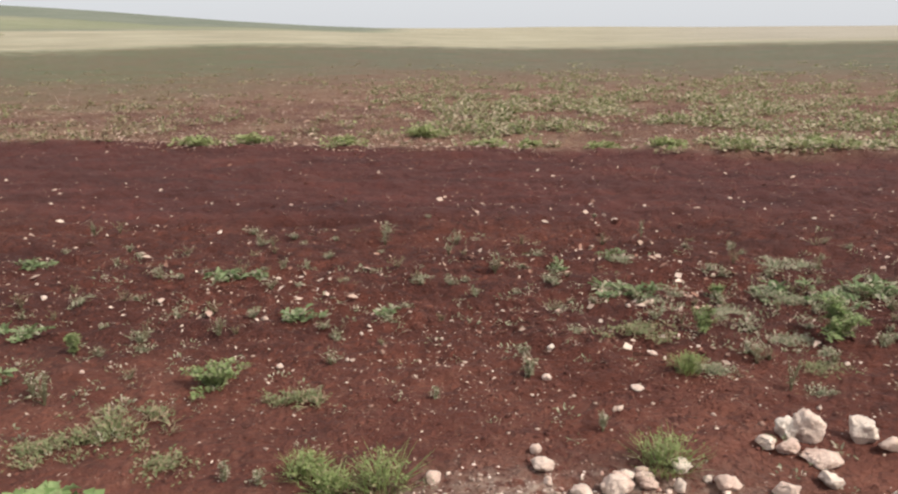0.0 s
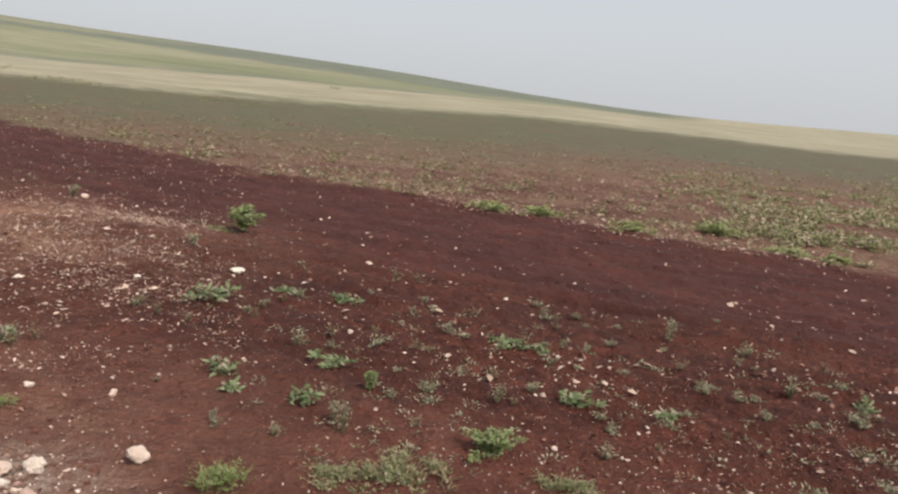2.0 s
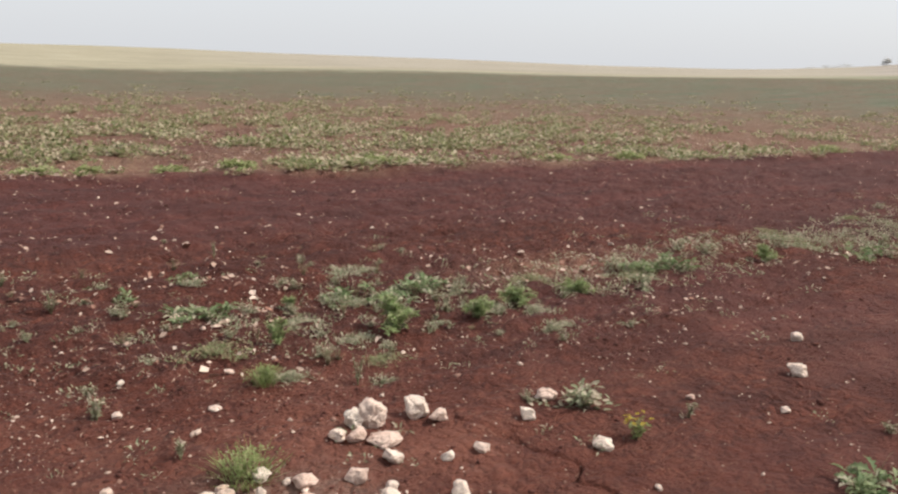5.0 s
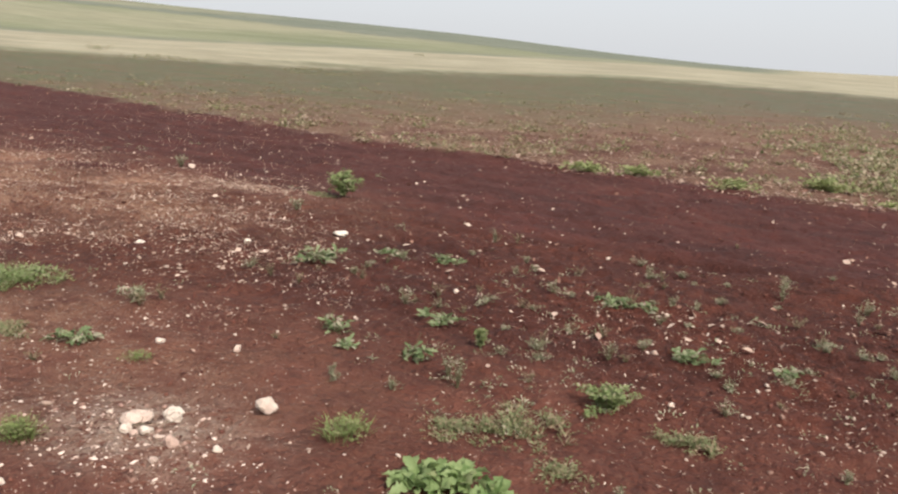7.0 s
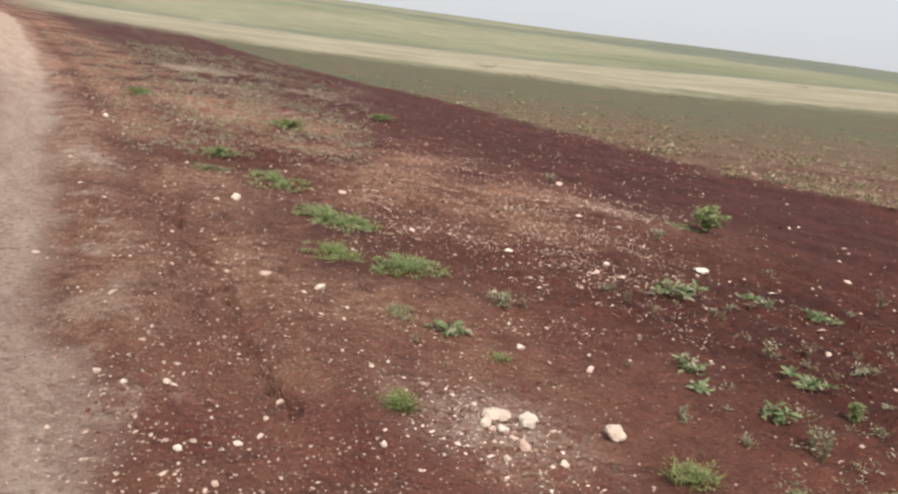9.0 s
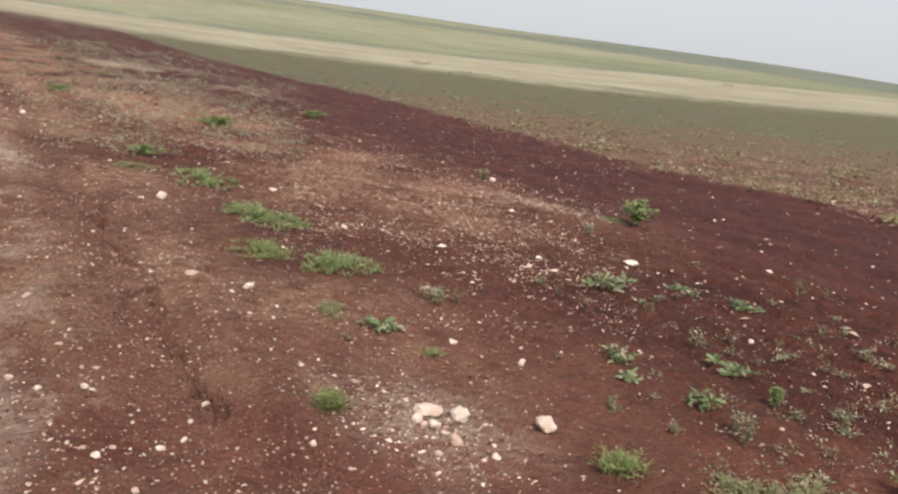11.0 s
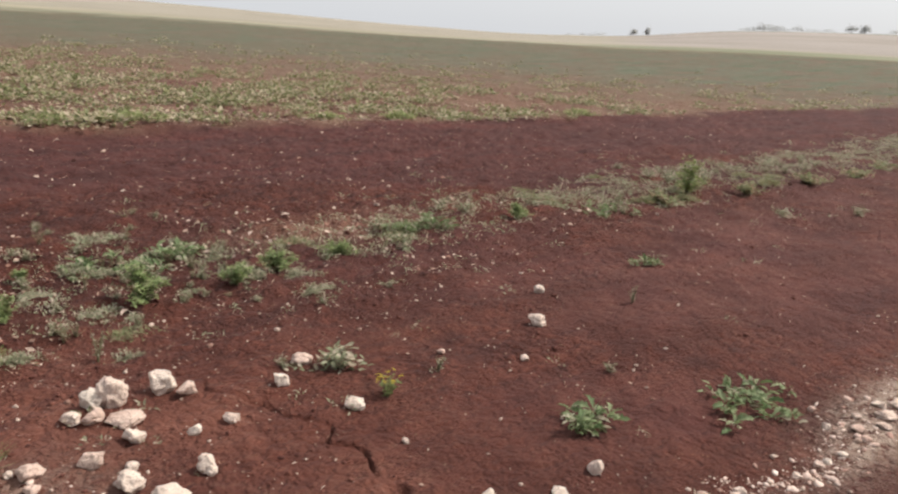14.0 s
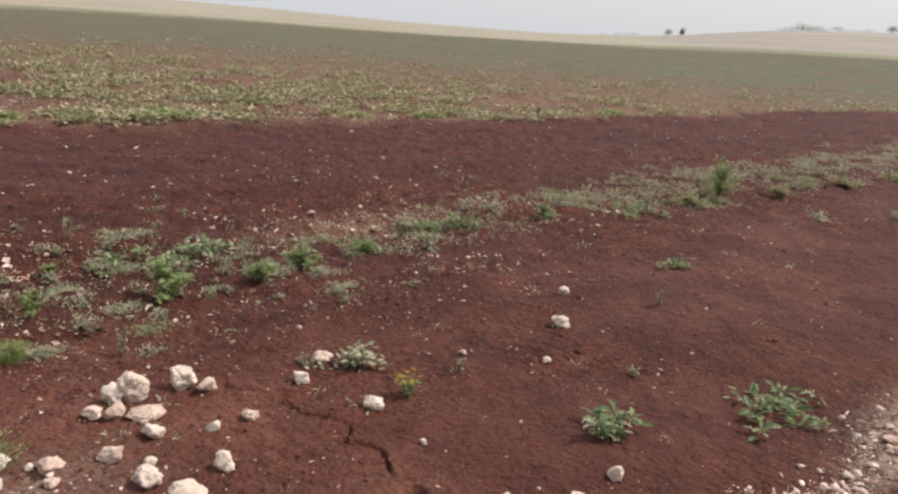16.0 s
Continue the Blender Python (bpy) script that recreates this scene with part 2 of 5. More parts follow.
# ---- ground: one sheet from underfoot to the horizon ----
def lattice(ix, iy, seed):
    h = (ix.astype(np.int64) * 374761393 + iy.astype(np.int64) * 668265263 + seed * 974634533) & 0xFFFFFFFF
    h = ((h ^ (h >> 13)) * 1274126177) & 0xFFFFFFFF
    return ((h ^ (h >> 16)) & 0xFFFF) / 65535.0


def smooth_noise(x, y, seed=0):
    ix, iy = np.floor(x), np.floor(y)
    fx, fy = x - ix, y - iy
    fx, fy = fx * fx * (3 - 2 * fx), fy * fy * (3 - 2 * fy)
    a, b = lattice(ix, iy, seed), lattice(ix + 1, iy, seed)
    c, d = lattice(ix, iy + 1, seed), lattice(ix + 1, iy + 1, seed)
    return (a + (b - a) * fx) * (1 - fy) + (c + (d - c) * fx) * fy - 0.5


def fractal(x, y, seed=0, octaves=4, gain=0.5):
    total, size = 0.0, 1.0
    for k in range(octaves):
        total = total + size * smooth_noise(x * 2.0 ** k, y * 2.0 ** k, seed + k)
        size *= gain
    return total


def step(v, lo, hi):
    f = np.clip((v - lo) / (hi - lo), 0, 1)
    return f * f * (3 - 2 * f)


# the rise of the land, in degrees above the eye, at 80, 170 and 600 m, by azimuth (to the left of +y)
LAND_AZ = (-120, -85, -74, -64, -57, -48, -40, -27, -7, 8, 16, 28, 35, 42, 50, 58, 67, 75, 85, 120)
LAND_80 = (0.5, 0.75, 0.68, 0.45, 0.15, -0.10, -0.28, -0.36, -0.78, -0.50, -0.45, -0.88, -1.0, -1.0, -0.95, -0.95, -0.72, -0.32, 0.2, 0.3)
LAND_170 = (1.0, 1.2, 1.1, 0.85, 0.5, 0.2, 0.15, 0.15, 0.15, 0.45, 0.68, 0.57, 0.58, 0.45, 0.33, 0.32, 0.48, 0.66, 1.0, 1.2)
LAND_600 = (2.0, 2.3, 2.38, 1.98, 1.0, 0.56, 0.62, 0.68, 0.82, 0.70, 1.15, 2.04, 2.27, 2.45, 2.66, 2.97, 3.15, 3.3, 3.5, 2.5)
EYE = 1.63


def soften(table, azimuth):
    return sum(np.interp(azimuth + o, LAND_AZ, table) for o in (-3, -1.5, 0, 1.5, 3)) / 5


def crop_front(x):
    """y of the line where the crop begins."""
    line = np.interp(x, (-90, -46, -32.5, -26, -19.7, -15.3, -11.5, -8.2, -4.4, 0, 4, 7.7, 10, 11.8, 15.8, 18.2, 22, 25, 30, 34, 70), (24.0, 18.0, 16.3, 15.6, 14.4, 13.35, 12.2, 11.75, 11.35, 11.0, 10.8, 10.6, 10.35, 10.4, 10.3, 10.35, 10.4, 10.2, 9.3, 8.9, 8.6))
    return line + 0.12 * np.sin(x * 1.3) * np.sin(x * 0.37)


def track_edge(x):
    """y of the track's edge on the field side."""
    return np.interp(x, (-60, -32, -18, -14, -9, -5, -3, 0, 2, 3.5, 5, 12, 40), (6.2, 3.8, 2.2, 1.7, 0.95, 0.40, 0.10, -0.1, 0.08, 0.30, 0.38, 0.42, 0.6)) + 0.03 * np.sin(x * 1.7)


def away_from(x, y, line):
    """Distance in plan from a bent line."""
    best = np.full(np.shape(x), 1e9)
    for (ax, ay), (bx, by) in zip(line, line[1:]):
        f = np.clip(((x - ax) * (bx - ax) + (y - ay) * (by - ay)) / ((bx - ax) ** 2 + (by - ay) ** 2), 0, 1)
        best = np.minimum(best, np.hypot(x - ax - f * (bx - ax), y - ay - f * (by - ay)))
    return best


RUT = ((-9.5, 2.1), (-5.5, 1.46), (-4.8, 1.37), (-4.1, 1.24), (-3.6, 1.16), (-3.2, 1.1))
CRACK = ((1.75, 3.1), (1.93, 2.97), (1.88, 2.74), (2.0, 2.59), (2.2, 2.5))
CRACK_2 = ((2.0, 2.59), (2.06, 2.4), (2.15, 2.22), (2.1, 2.1), (2.14, 1.97), (2.03, 1.8), (2.08, 1.6))


def land(x, y, fine=True):
    """Height of the ground at x, y."""
    x, y = np.asarray(x, float), np.asarray(y, float)
    r = np.hypot(x, y) + 1e-9
    azimuth = np.degrees(np.arctan2(-x, y))
    back_side = np.abs(azimuth) > 120
    azimuth = np.where(back_side, np.sign(azimuth) * 120, azimuth)
    e80, e170, e600 = (np.tan(np.radians(soften(t, azimuth))) for t in (LAND_80, LAND_170, LAND_600))
    z80, z170, z600 = EYE + 80 * e80, EYE + 170 * e170, EYE + 600 * e600
    near = np.where(r < 80, z80 * step(r, 18, 105) / step(np.array(80.0), 18, 105), 0)
    mid = z80 + (z170 - z80) * (r - 80) / 90
    far = z170 + (z600 - z170) * (r - 170) / 430
    z = np.where(r < 80, near, np.where(r < 170, mid, far))
    z = np.where(r > 600, z600 - (r - 600) * 0.06, z)
    z = z + step(r, 90, 300) * fractal(x / 90, y / 90, 5, 3) * 0.8
    if fine:
        fade = 1 - step(r, 20, 60)
        fade = fade * (0.25 + 0.75 * step(y - track_edge(x), -0.1, 0.4))
        z = z + fade * 0.05 * fractal(x / 1.6, y / 0.9, 11, 3)
        z = z + fade * 0.03 * fractal(x / 0.24, y / 0.16, 21, 4, 0.65) * (0.75 + 1.1 * step(y, 2.8, 4.2))
        z = z + fade * 0.012 * np.maximum(fractal(x / 0.05, y / 0.05, 31, 2), 0)
        z = z - fade * 0.07 * np.exp(-((x + 1.45) ** 2 / 0.5 + (y - 6.75) ** 2 / 0.05))
        # plough ridge at the crop's edge and the shallow bank beside the track
        z = z + fade * 0.07 * np.exp(-((y - crop_front(x) - 0.25) / 0.35) ** 2)
        z = z - 0.05 * fade * (1 - step(y - track_edge(x), -0.5, 0.3))
        z = z + 0.05 * fade * np.exp(-((y - track_edge(x) - 0.45) / 0.28) ** 2) * step(-x, 2.0, 4.0)
        worn = 0.5 + 1.2 * smooth_noise(x / 0.2, y / 0.2, 61)
        z = z - fade * 0.11 * np.exp(-(away_from(x + 0.2 * smooth_noise(x * 4, y * 4, 3), y + 0.14 * smooth_noise(x * 3, y * 3, 7) + 0.08 * smooth_noise(x * 9, y * 9, 8), RUT) / 0.03) ** 2) * np.clip(0.35 + 2.2 * smooth_noise(x * 2.6, y * 2.6, 66) + 0.5 * worn, 0, 1)
        z = z + fade * 0.05 * np.exp(-((away_from(x, y - 0.28, RUT)) / 0.25) ** 2)
        for line in (CRACK, CRACK_2):
            z = z - 0.036 * np.exp(-(away_from(x + 0.09 * smooth_noise(x * 9, y * 9, 3), y + 0.09 * smooth_noise(x * 9, y * 9, 7), line) / 0.010) ** 2) * np.clip(2.0 * worn - 0.35, 0, 1)
    return z


def ground():
    azimuths = np.concatenate([np.arange(-96, -52, 0.27), np.arange(-52, -28, 0.14), np.arange(-28, 66, 0.27), np.arange(66, 80, 0.14), np.arange(80, 112, 0.27), np.arange(112, 264, 4.0)])
    radii = [0.35]
    while radii[-1] < 3200:
        radii.append(radii[-1] * (1.005 if 2.5 < radii[-1] < 3.8 else 1.0098 if radii[-1] < 60 else 1.03))
    radii = np.array(radii)
    A, R = np.meshgrid(np.radians(azimuths), radii)
    X, Y = -np.sin(A) * R, np.cos(A) * R
    Z = land(X, Y)
    rows, cols = X.shape
    verts = np.stack([X, Y, Z], -1).reshape(-1, 3)
    verts = np.vstack([verts, [[0, 0, float(land(0.0, 0.0))]]])
    i, j = np.meshgrid(np.arange(rows - 1), np.arange(cols), indexing="ij")
    k = (j + 1) % cols
    quads = np.stack([i * cols + j, (i + 1) * cols + j, (i + 1) * cols + k, i * cols + k], -1).reshape(-1, 4)
    c = np.arange(cols)
    fan = np.stack([np.full(cols, rows * cols), c, (c + 1) % cols], -1)
    mesh = bpy.data.meshes.new("ground")
    mesh.vertices.add(len(verts))
    mesh.vertices.foreach_set("co", verts.ravel())
    mesh.loops.add(quads.size + fan.size)
    mesh.loops.foreach_set("vertex_index", np.concatenate([quads.ravel(), fan.ravel()]).astype(np.int32))
    mesh.polygons.add(len(quads) + len(fan))
    starts = np.concatenate([np.arange(len(quads)) * 4, quads.size + np.arange(len(fan)) * 3]).astype(np.int32)
    mesh.polygons.foreach_set("loop_start", starts)
    mesh.update(calc_edges=True)
    mesh.polygons.foreach_set("use_smooth", np.ones(len(mesh.polygons), bool))
    x, y = verts[:, 0], verts[:, 1]
    r, az = np.hypot(x, y), np.degrees(np.arctan2(-x, y))
    wob = fractal(x / 1.3, y / 1.3, 41, 4)
    wide = fractal(x / 14, y / 9, 51, 4)
    edge = y - track_edge(x)
    in_track = (1 - step(edge + (0.25 + 0.25 * (1 - step(r, 7, 15))) * wob, -0.16, 0.22)) * (1 - step(-y, 5.0, 6.5))
    near_by = 1 - step(r, 7, 15)
    middle = np.exp(-((edge + 0.66 + 0.04 * np.maximum(-x - 4, 0) + 0.18 * wob * near_by + 0.34 * near_by * fractal(x / 0.5, y / 0.25, 58, 3)) / 0.30) ** 2)
    track = in_track * (1 - 0.85 * middle * (0.72 + 0.28 * step(fractal(x / 5, y / 1.1, 82, 3), -0.2, 0.2)))
    bank = 1.25 * np.exp(-((edge - 0.9) / 1.1) ** 2) * step(-x, 1.2, 3.0) * (0.8 + 1.2 * wob) * (1 - 0.6 * np.exp(-((edge - 0.85) / 0.32) ** 2) * step(-x, 3.5, 4.5))
    stubble = 0.85 * np.exp(-((y - 4.6 - 0.06 * -x) / 1.7) ** 2) * step(-x, 3.4, 6.5) * (0.7 + 1.8 * wob)
    heap = np.exp(-((x + 2.6) ** 2 + (y - 1.85) ** 2) / 0.35) * (0.9 + 1.5 * wob)
    gravel = 1.4 * np.exp(-((x + 2.66) ** 2 / 0.22 + (y - 1.84) ** 2 / 0.10)) * (0.85 + 1.3 * wob) + 1.2 * np.exp(-((x - 0.5) ** 2 / 0.30 + (y - 2.38) ** 2 / 0.05)) + 2.0 * np.exp(-((x - 4.75) ** 2 / 0.8 + (y - 0.68) ** 2 / 0.028)) * (0.9 + wob) + 0.6 * np.exp(-((x + 6.6) ** 2 / 0.6 + (y - 6.75) ** 2 / 0.05)) * (0.6 + 1.5 * wob) + 0.6 * np.exp(-((edge - 0.25) / 0.28) ** 2) * step(-x, 2, 4) * step(fractal(x / 0.4, y / 0.3, 83, 3), -0.1, 0.2) + 1.3 * np.exp(-((x + 10.2) ** 2 / 0.8 + (y - 1.5) ** 2 / 0.05)) + 1.2 * step(fractal(x / 4, y / 1.2, 79, 3), 0.05, 0.3) * np.exp(-((x + 29) ** 2 / 40 + (y - 9.5) ** 2 / 5))
    bare = step(-y, -4.4, -2.7) * (1 - step(-x, 3.2, 5.0)) * (1 - 0.8 * step(x, 1.8, 3.2)) + 0.12 * step(x, 2.5, 4.5) * (1 - step(y, 3.6, 4.6))
    patch = 1.3 * np.exp(-((x + 4.1) ** 2 / 3.5 + (y - 2.2) ** 2 / 0.75)) * (0.75 + 1.2 * wob) + 0.6 * np.exp(-((x + 6.6) ** 2 / 0.9 + (y - 6.8) ** 2 / 0.12)) * (0.6 + 1.5 * wob) + 0.6 * np.exp(-((x - 4.2) ** 2 / 0.8 + (y - 5.0) ** 2 / 0.12))
    stony = np.clip(np.maximum.reduce([bank, stubble, heap, patch]), 0, 1)
    # painted shade: the dip on the left, lumps on the right; dark streaks between
    soil_shade = 1.3 * np.exp(-((x + 1.45 + 0.6 * wob) ** 2 / 0.55 + (y - 6.75 + 0.35 * wob) ** 2 / 0.07)) + np.exp(-((x - 0.95) ** 2 / 0.05 + (y - 5.75) ** 2 / 0.04)) + 0.8 * step(fractal(x / 1.9, y / 0.55, 77, 4), 0.16, 0.42) * step(y, 3.2, 4.2) * (1 - step(y - crop_front(x), -1.5, 0)) + 0.9 * step(fractal(x / 0.55, y / 0.4, 78, 4), -0.02, 0.25) * step(x, 2.0, 3.2) * (1 - step(y, 4.0, 4.8))
    inside = step(y - crop_front(x) + 0.8 * wob, 0.0, 0.8)
    far_edge = 79 + 7 * step(-az, 8, 22) + 10 * wide
    crop = inside * (0.55 + 0.45 * step(wob + step(r, 14, 30), -0.2, 0.3))
    verge = step(-x, 18, 26) * step(edge, 1.0, 2.5) * (1 - step(y - crop_front(x) + 4 - 4 * step(-x, 22, 30), 0, 2)) * 0.35 * step(fractal(x / 3.5, y / 0.9, 57, 4), 0.0, 0.3)
    straw = step(r + 9 * wob, far_edge - 6, far_edge + 16) * step(y, 5, 20)
    left = step(az, 4, 9)
    meadow = left * step(r + 14 * wide, 168, 174) * (0.75 + 0.25 * np.sin(r / 34 + az / 18 + 2 * wide))
    meadow = np.maximum(meadow, 0.7 * straw * (1 - step(r + 8 * wob, far_edge + 4, far_edge + 16)) * step(wide, -0.2, 0.2))
    right = step(-az, 50, 60)
    meadow = np.maximum(meadow, right * step(r, 80, 84) * (1 - step(r, 118, 125)) * 0.8)
    foot = np.interp(az, (5, 14, 20, 28, 36, 44, 52, 60, 90), (205, 207, 212, 262, 299, 355, 383, 404, 430))
    scrub = left * step(r + 25 * wide, foot, foot + 12) * (1 - 0.75 * step(az, 38, 48) * step(r + 30 * wide, 440, 470))
    scrub = np.maximum(scrub, 0.7 * left * np.exp(-((r - 176 - 10 * wide) / 6) ** 2))
    # where the painted haze lies: the right hill, half strength over the straw
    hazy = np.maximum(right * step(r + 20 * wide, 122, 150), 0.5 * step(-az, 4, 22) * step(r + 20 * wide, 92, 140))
    scrub = np.maximum(scrub, 0.65 * right * step(-az, 60, 66) * step(r + 60 * wide, 470, 540))
    for name, values in (("track", track), ("stony", stony), ("crop", np.maximum(crop, verge)), ("straw", straw), ("hazy", hazy), ("lush", step(az, 4, 22)), ("ploughed", np.maximum(step(y + 0.5 * wob + 0.25 * np.maximum(-x - 5, 0), 6.3, 7.4), 0.9 * step(x, 2.0, 3.6) * step(fractal(x / 1.6, y / 0.8, 59, 4), -0.2, 0.15))), ("olive", np.maximum(step(r + 6 * wob + 8 * step(az, 6, 26), 20, 48), verge)), ("bare", bare), ("soil_shade", soil_shade), ("gravel", gravel), ("meadow", meadow), ("scrub", scrub)):
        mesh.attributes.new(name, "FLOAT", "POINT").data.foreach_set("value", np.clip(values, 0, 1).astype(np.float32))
    mesh.materials.append(ground_material())
    ob = new("ground", mesh)
    return tagged(ob, "tilled red earth with stones, crop and dry grass to the horizon", "ground", kind="structure")


ground()


# ---- materials of things ----
def leaf_material(name, dark, light, dry=None, dry_share=0.0, island=True, rough=0.6):
    m = Nodes(name, rough)
    who = m.chance(island)
    c = m.mix(who, dark, light)
    c = m.mix(m.span(m.noise(35, 3), 0.35, 0.7, 0, 0.5), c, dark)
    if dry:
        c = m.mix(m.span(m.maths("FRACT", m.maths("MULTIPLY", who, 7.31)), 1 - dry_share, 1 - dry_share + 0.08), c, dry)
    m.shader.inputs["Specular IOR Level"].default_value = 0.3
    m.shader.inputs["Subsurface Weight"].default_value = 0.0
    m.bump(m.noise(120, 2), 0.25, 0.003)
    thin = m.t.nodes.new("ShaderNodeBsdfTranslucent")
    m.put(thin.inputs[0], c)
    both = m.t.nodes.new("ShaderNodeMixShader")
    both.inputs[0].default_value = 0.4
    m.t.links.new(m.shader.outputs[0], both.inputs[1])
    m.t.links.new(thin.outputs[0], both.inputs[2])
    m.t.links.new(both.outputs[0], m.t.nodes["Material Output"].inputs[0])
    return m.colour(c)


def rock_material():
    m = Nodes("pale_limestone", 0.92)
    tone = m.mix(m.chance(), (0.74, 0.52, 0.42), (0.93, 0.81, 0.68))
    c = m.mix(m.span(m.noise(14, 5), 0.42, 0.75, 0, 0.6), tone, (0.55, 0.37, 0.30))
    c = m.mix(m.span(m.noise(5, 4), 0.58, 0.78, 0, 0.7), c, (0.40, 0.24, 0.19))
    d, _ = m.cells(70)
    c = m.mix(m.span(d, 0.16, 0.05, 0, 0.5), c, (0.30, 0.21, 0.17))
    m.bump(m.maths("ADD", m.noise(30, 6, 0.7), m.maths("MULTIPLY", m.noise(130, 4), 0.4)), 1.0, 0.03)
    return m.colour(c)


def grit_material(name, a, b, c):
    m = Nodes(name, 0.95)
    who = m.chance(True)
    col = m.mix(who, a, b)
    col = m.mix(m.span(m.maths("FRACT", m.maths("MULTIPLY", who, 5.17)), 0.7, 0.8), col, c)
    col = m.mix(m.span(m.noise(90, 3), 0.4, 0.7, 0, 0.4), col, a)
    m.bump(m.noise(150, 3), 0.5, 0.004)
    return m.colour(col)


ROCK = rock_material()
PEBBLE = grit_material("pebble_stone", (0.345, 0.240, 0.188), (0.570, 0.455, 0.370), (0.215, 0.115, 0.086))
CHIP = grit_material("stone_chip", (0.373, 0.251, 0.190), (0.535, 0.413, 0.324), (0.267, 0.146, 0.105))
GRIT = grit_material("fine_grit", (0.215, 0.110, 0.075), (0.420, 0.295, 0.225), (0.150, 0.070, 0.050))
GRAVEL = grit_material("white_gravel", (0.46, 0.32, 0.26), (0.80, 0.66, 0.56), (0.34, 0.20, 0.155))
CLOD = grit_material("soil_clod", (0.066, 0.023, 0.017), (0.140, 0.050, 0.035), (0.170, 0.066, 0.046))
LITTER = grit_material("dry_litter", (0.340, 0.225, 0.170), (0.620, 0.490, 0.400), (0.250, 0.128, 0.092))
ROSETTE = leaf_material("grey_green_leaf", (0.115, 0.172, 0.066), (0.340, 0.380, 0.205), (0.410, 0.375, 0.265), 0.25, island=False)
BROAD = leaf_material("pale_green_leaf", (0.150, 0.228, 0.074), (0.355, 0.428, 0.195), (0.380, 0.370, 0.190), 0.1, island=False)
HERB = leaf_material("herb_leaf", (0.160, 0.222, 0.078), (0.350, 0.395, 0.180), (0.356, 0.324, 0.203), 0.2)
BRIGHT = leaf_material("fresh_grass", (0.165, 0.215, 0.070), (0.330, 0.375, 0.150), (0.365, 0.324, 0.178), 0.18)
MAT_LEAF = leaf_material("mat_weed_leaf", (0.165, 0.190, 0.085), (0.315, 0.325, 0.165), (0.370, 0.280, 0.180), 0.4)
DULL = leaf_material("dull_weed_leaf", (0.195, 0.215, 0.115), (0.400, 0.400, 0.265), (0.500, 0.425, 0.320), 0.4)
STEM = leaf_material("weed_stem", (0.130, 0.130, 0.065), (0.211, 0.178, 0.105), (0.243, 0.178, 0.121), 0.4)
PETAL = leaf_material("yellow_flower", (0.389, 0.292, 0.024), (0.502, 0.405, 0.049))
CROP = leaf_material("crop_leaf", (0.115, 0.135, 0.050), (0.345, 0.335, 0.165), (0.470, 0.390, 0.275), 0.42)
CROP_GREEN = leaf_material("green_crop_leaf", (0.215, 0.250, 0.095), (0.370, 0.395, 0.180), (0.405, 0.356, 0.219), 0.2)
CROP_DRY = leaf_material("withered_crop_leaf", (0.235, 0.165, 0.105), (0.410, 0.325, 0.220), (0.219, 0.211, 0.097), 0.3)
# bark and far leaves: base colours raised to pale grey, aerial haze painted in
HAZED_BARK = leaf_material("hazed_tree_bark", (0.42, 0.41, 0.40), (0.48, 0.47, 0.46))
HAZED_TREE_LEAF = leaf_material("hazed_tree_leaf", (0.50, 0.50, 0.49), (0.58, 0.58, 0.57))


# ---- tools for things ----
def height(x, y):
    return float(land(x, y))


def mesh_of(name, verts, faces, material, smooth=False):
    me = bpy.data.meshes.new(name)
    me.from_pydata([tuple(v) for v in verts], [], [tuple(f) for f in faces])
    me.materials.append(material)
    if smooth:
        me.polygons.foreach_set("use_smooth", np.ones(len(me.polygons), bool))
    return me


def part(name, mesh, parent, label="", at=None):
    ob = new(name, mesh)
    ob.parent = parent
    if at is not None:
        ob.matrix_basis = at
    if label:
        ob["label"] = label
    return ob


def many(name, shapes, faces, material, label, category):
    """One object of kind stuff from an array of like shapes (n, k, 3), all with the same faces."""
    n, k, _ = shapes.shape
    f = np.asarray(faces)
    index = (np.arange(n)[:, None, None] * k + f[None]).reshape(-1, f.shape[1])
    me = bpy.data.meshes.new(name)
    me.vertices.add(n * k)
    me.vertices.foreach_set("co", shapes.reshape(-1).astype(np.float32))
    me.loops.add(index.size)
    me.loops.foreach_set("vertex_index", index.ravel().astype(np.int32))
    me.polygons.add(len(index))
    me.polygons.foreach_set("loop_start", (np.arange(len(index)) * f.shape[1]).astype(np.int32))
    me.update(calc_edges=True)
    me.materials.append(material)
    return tagged(new(name, me), label, category, kind="stuff")


def turned(shape, yaw, tilt, roll):
    """Turns a shape (k, 3) for each of n sets of angles in radians: roll about x, tilt up, then yaw."""
    cy, sy, ct, st, cr, sr = np.cos(yaw), np.sin(yaw), np.cos(tilt), np.sin(tilt), np.cos(roll), np.sin(roll)
    x, y, z = shape[..., 0], shape[..., 1], shape[..., 2]
    y, z = y * cr[:, None] - z * sr[:, None], y * sr[:, None] + z * cr[:, None]
    x, z = x * ct[:, None] - z * st[:, None], x * st[:, None] + z * ct[:, None]
    return np.stack([x * cy[:, None] - y * sy[:, None], x * sy[:, None] + y * cy[:, None], z], -1)


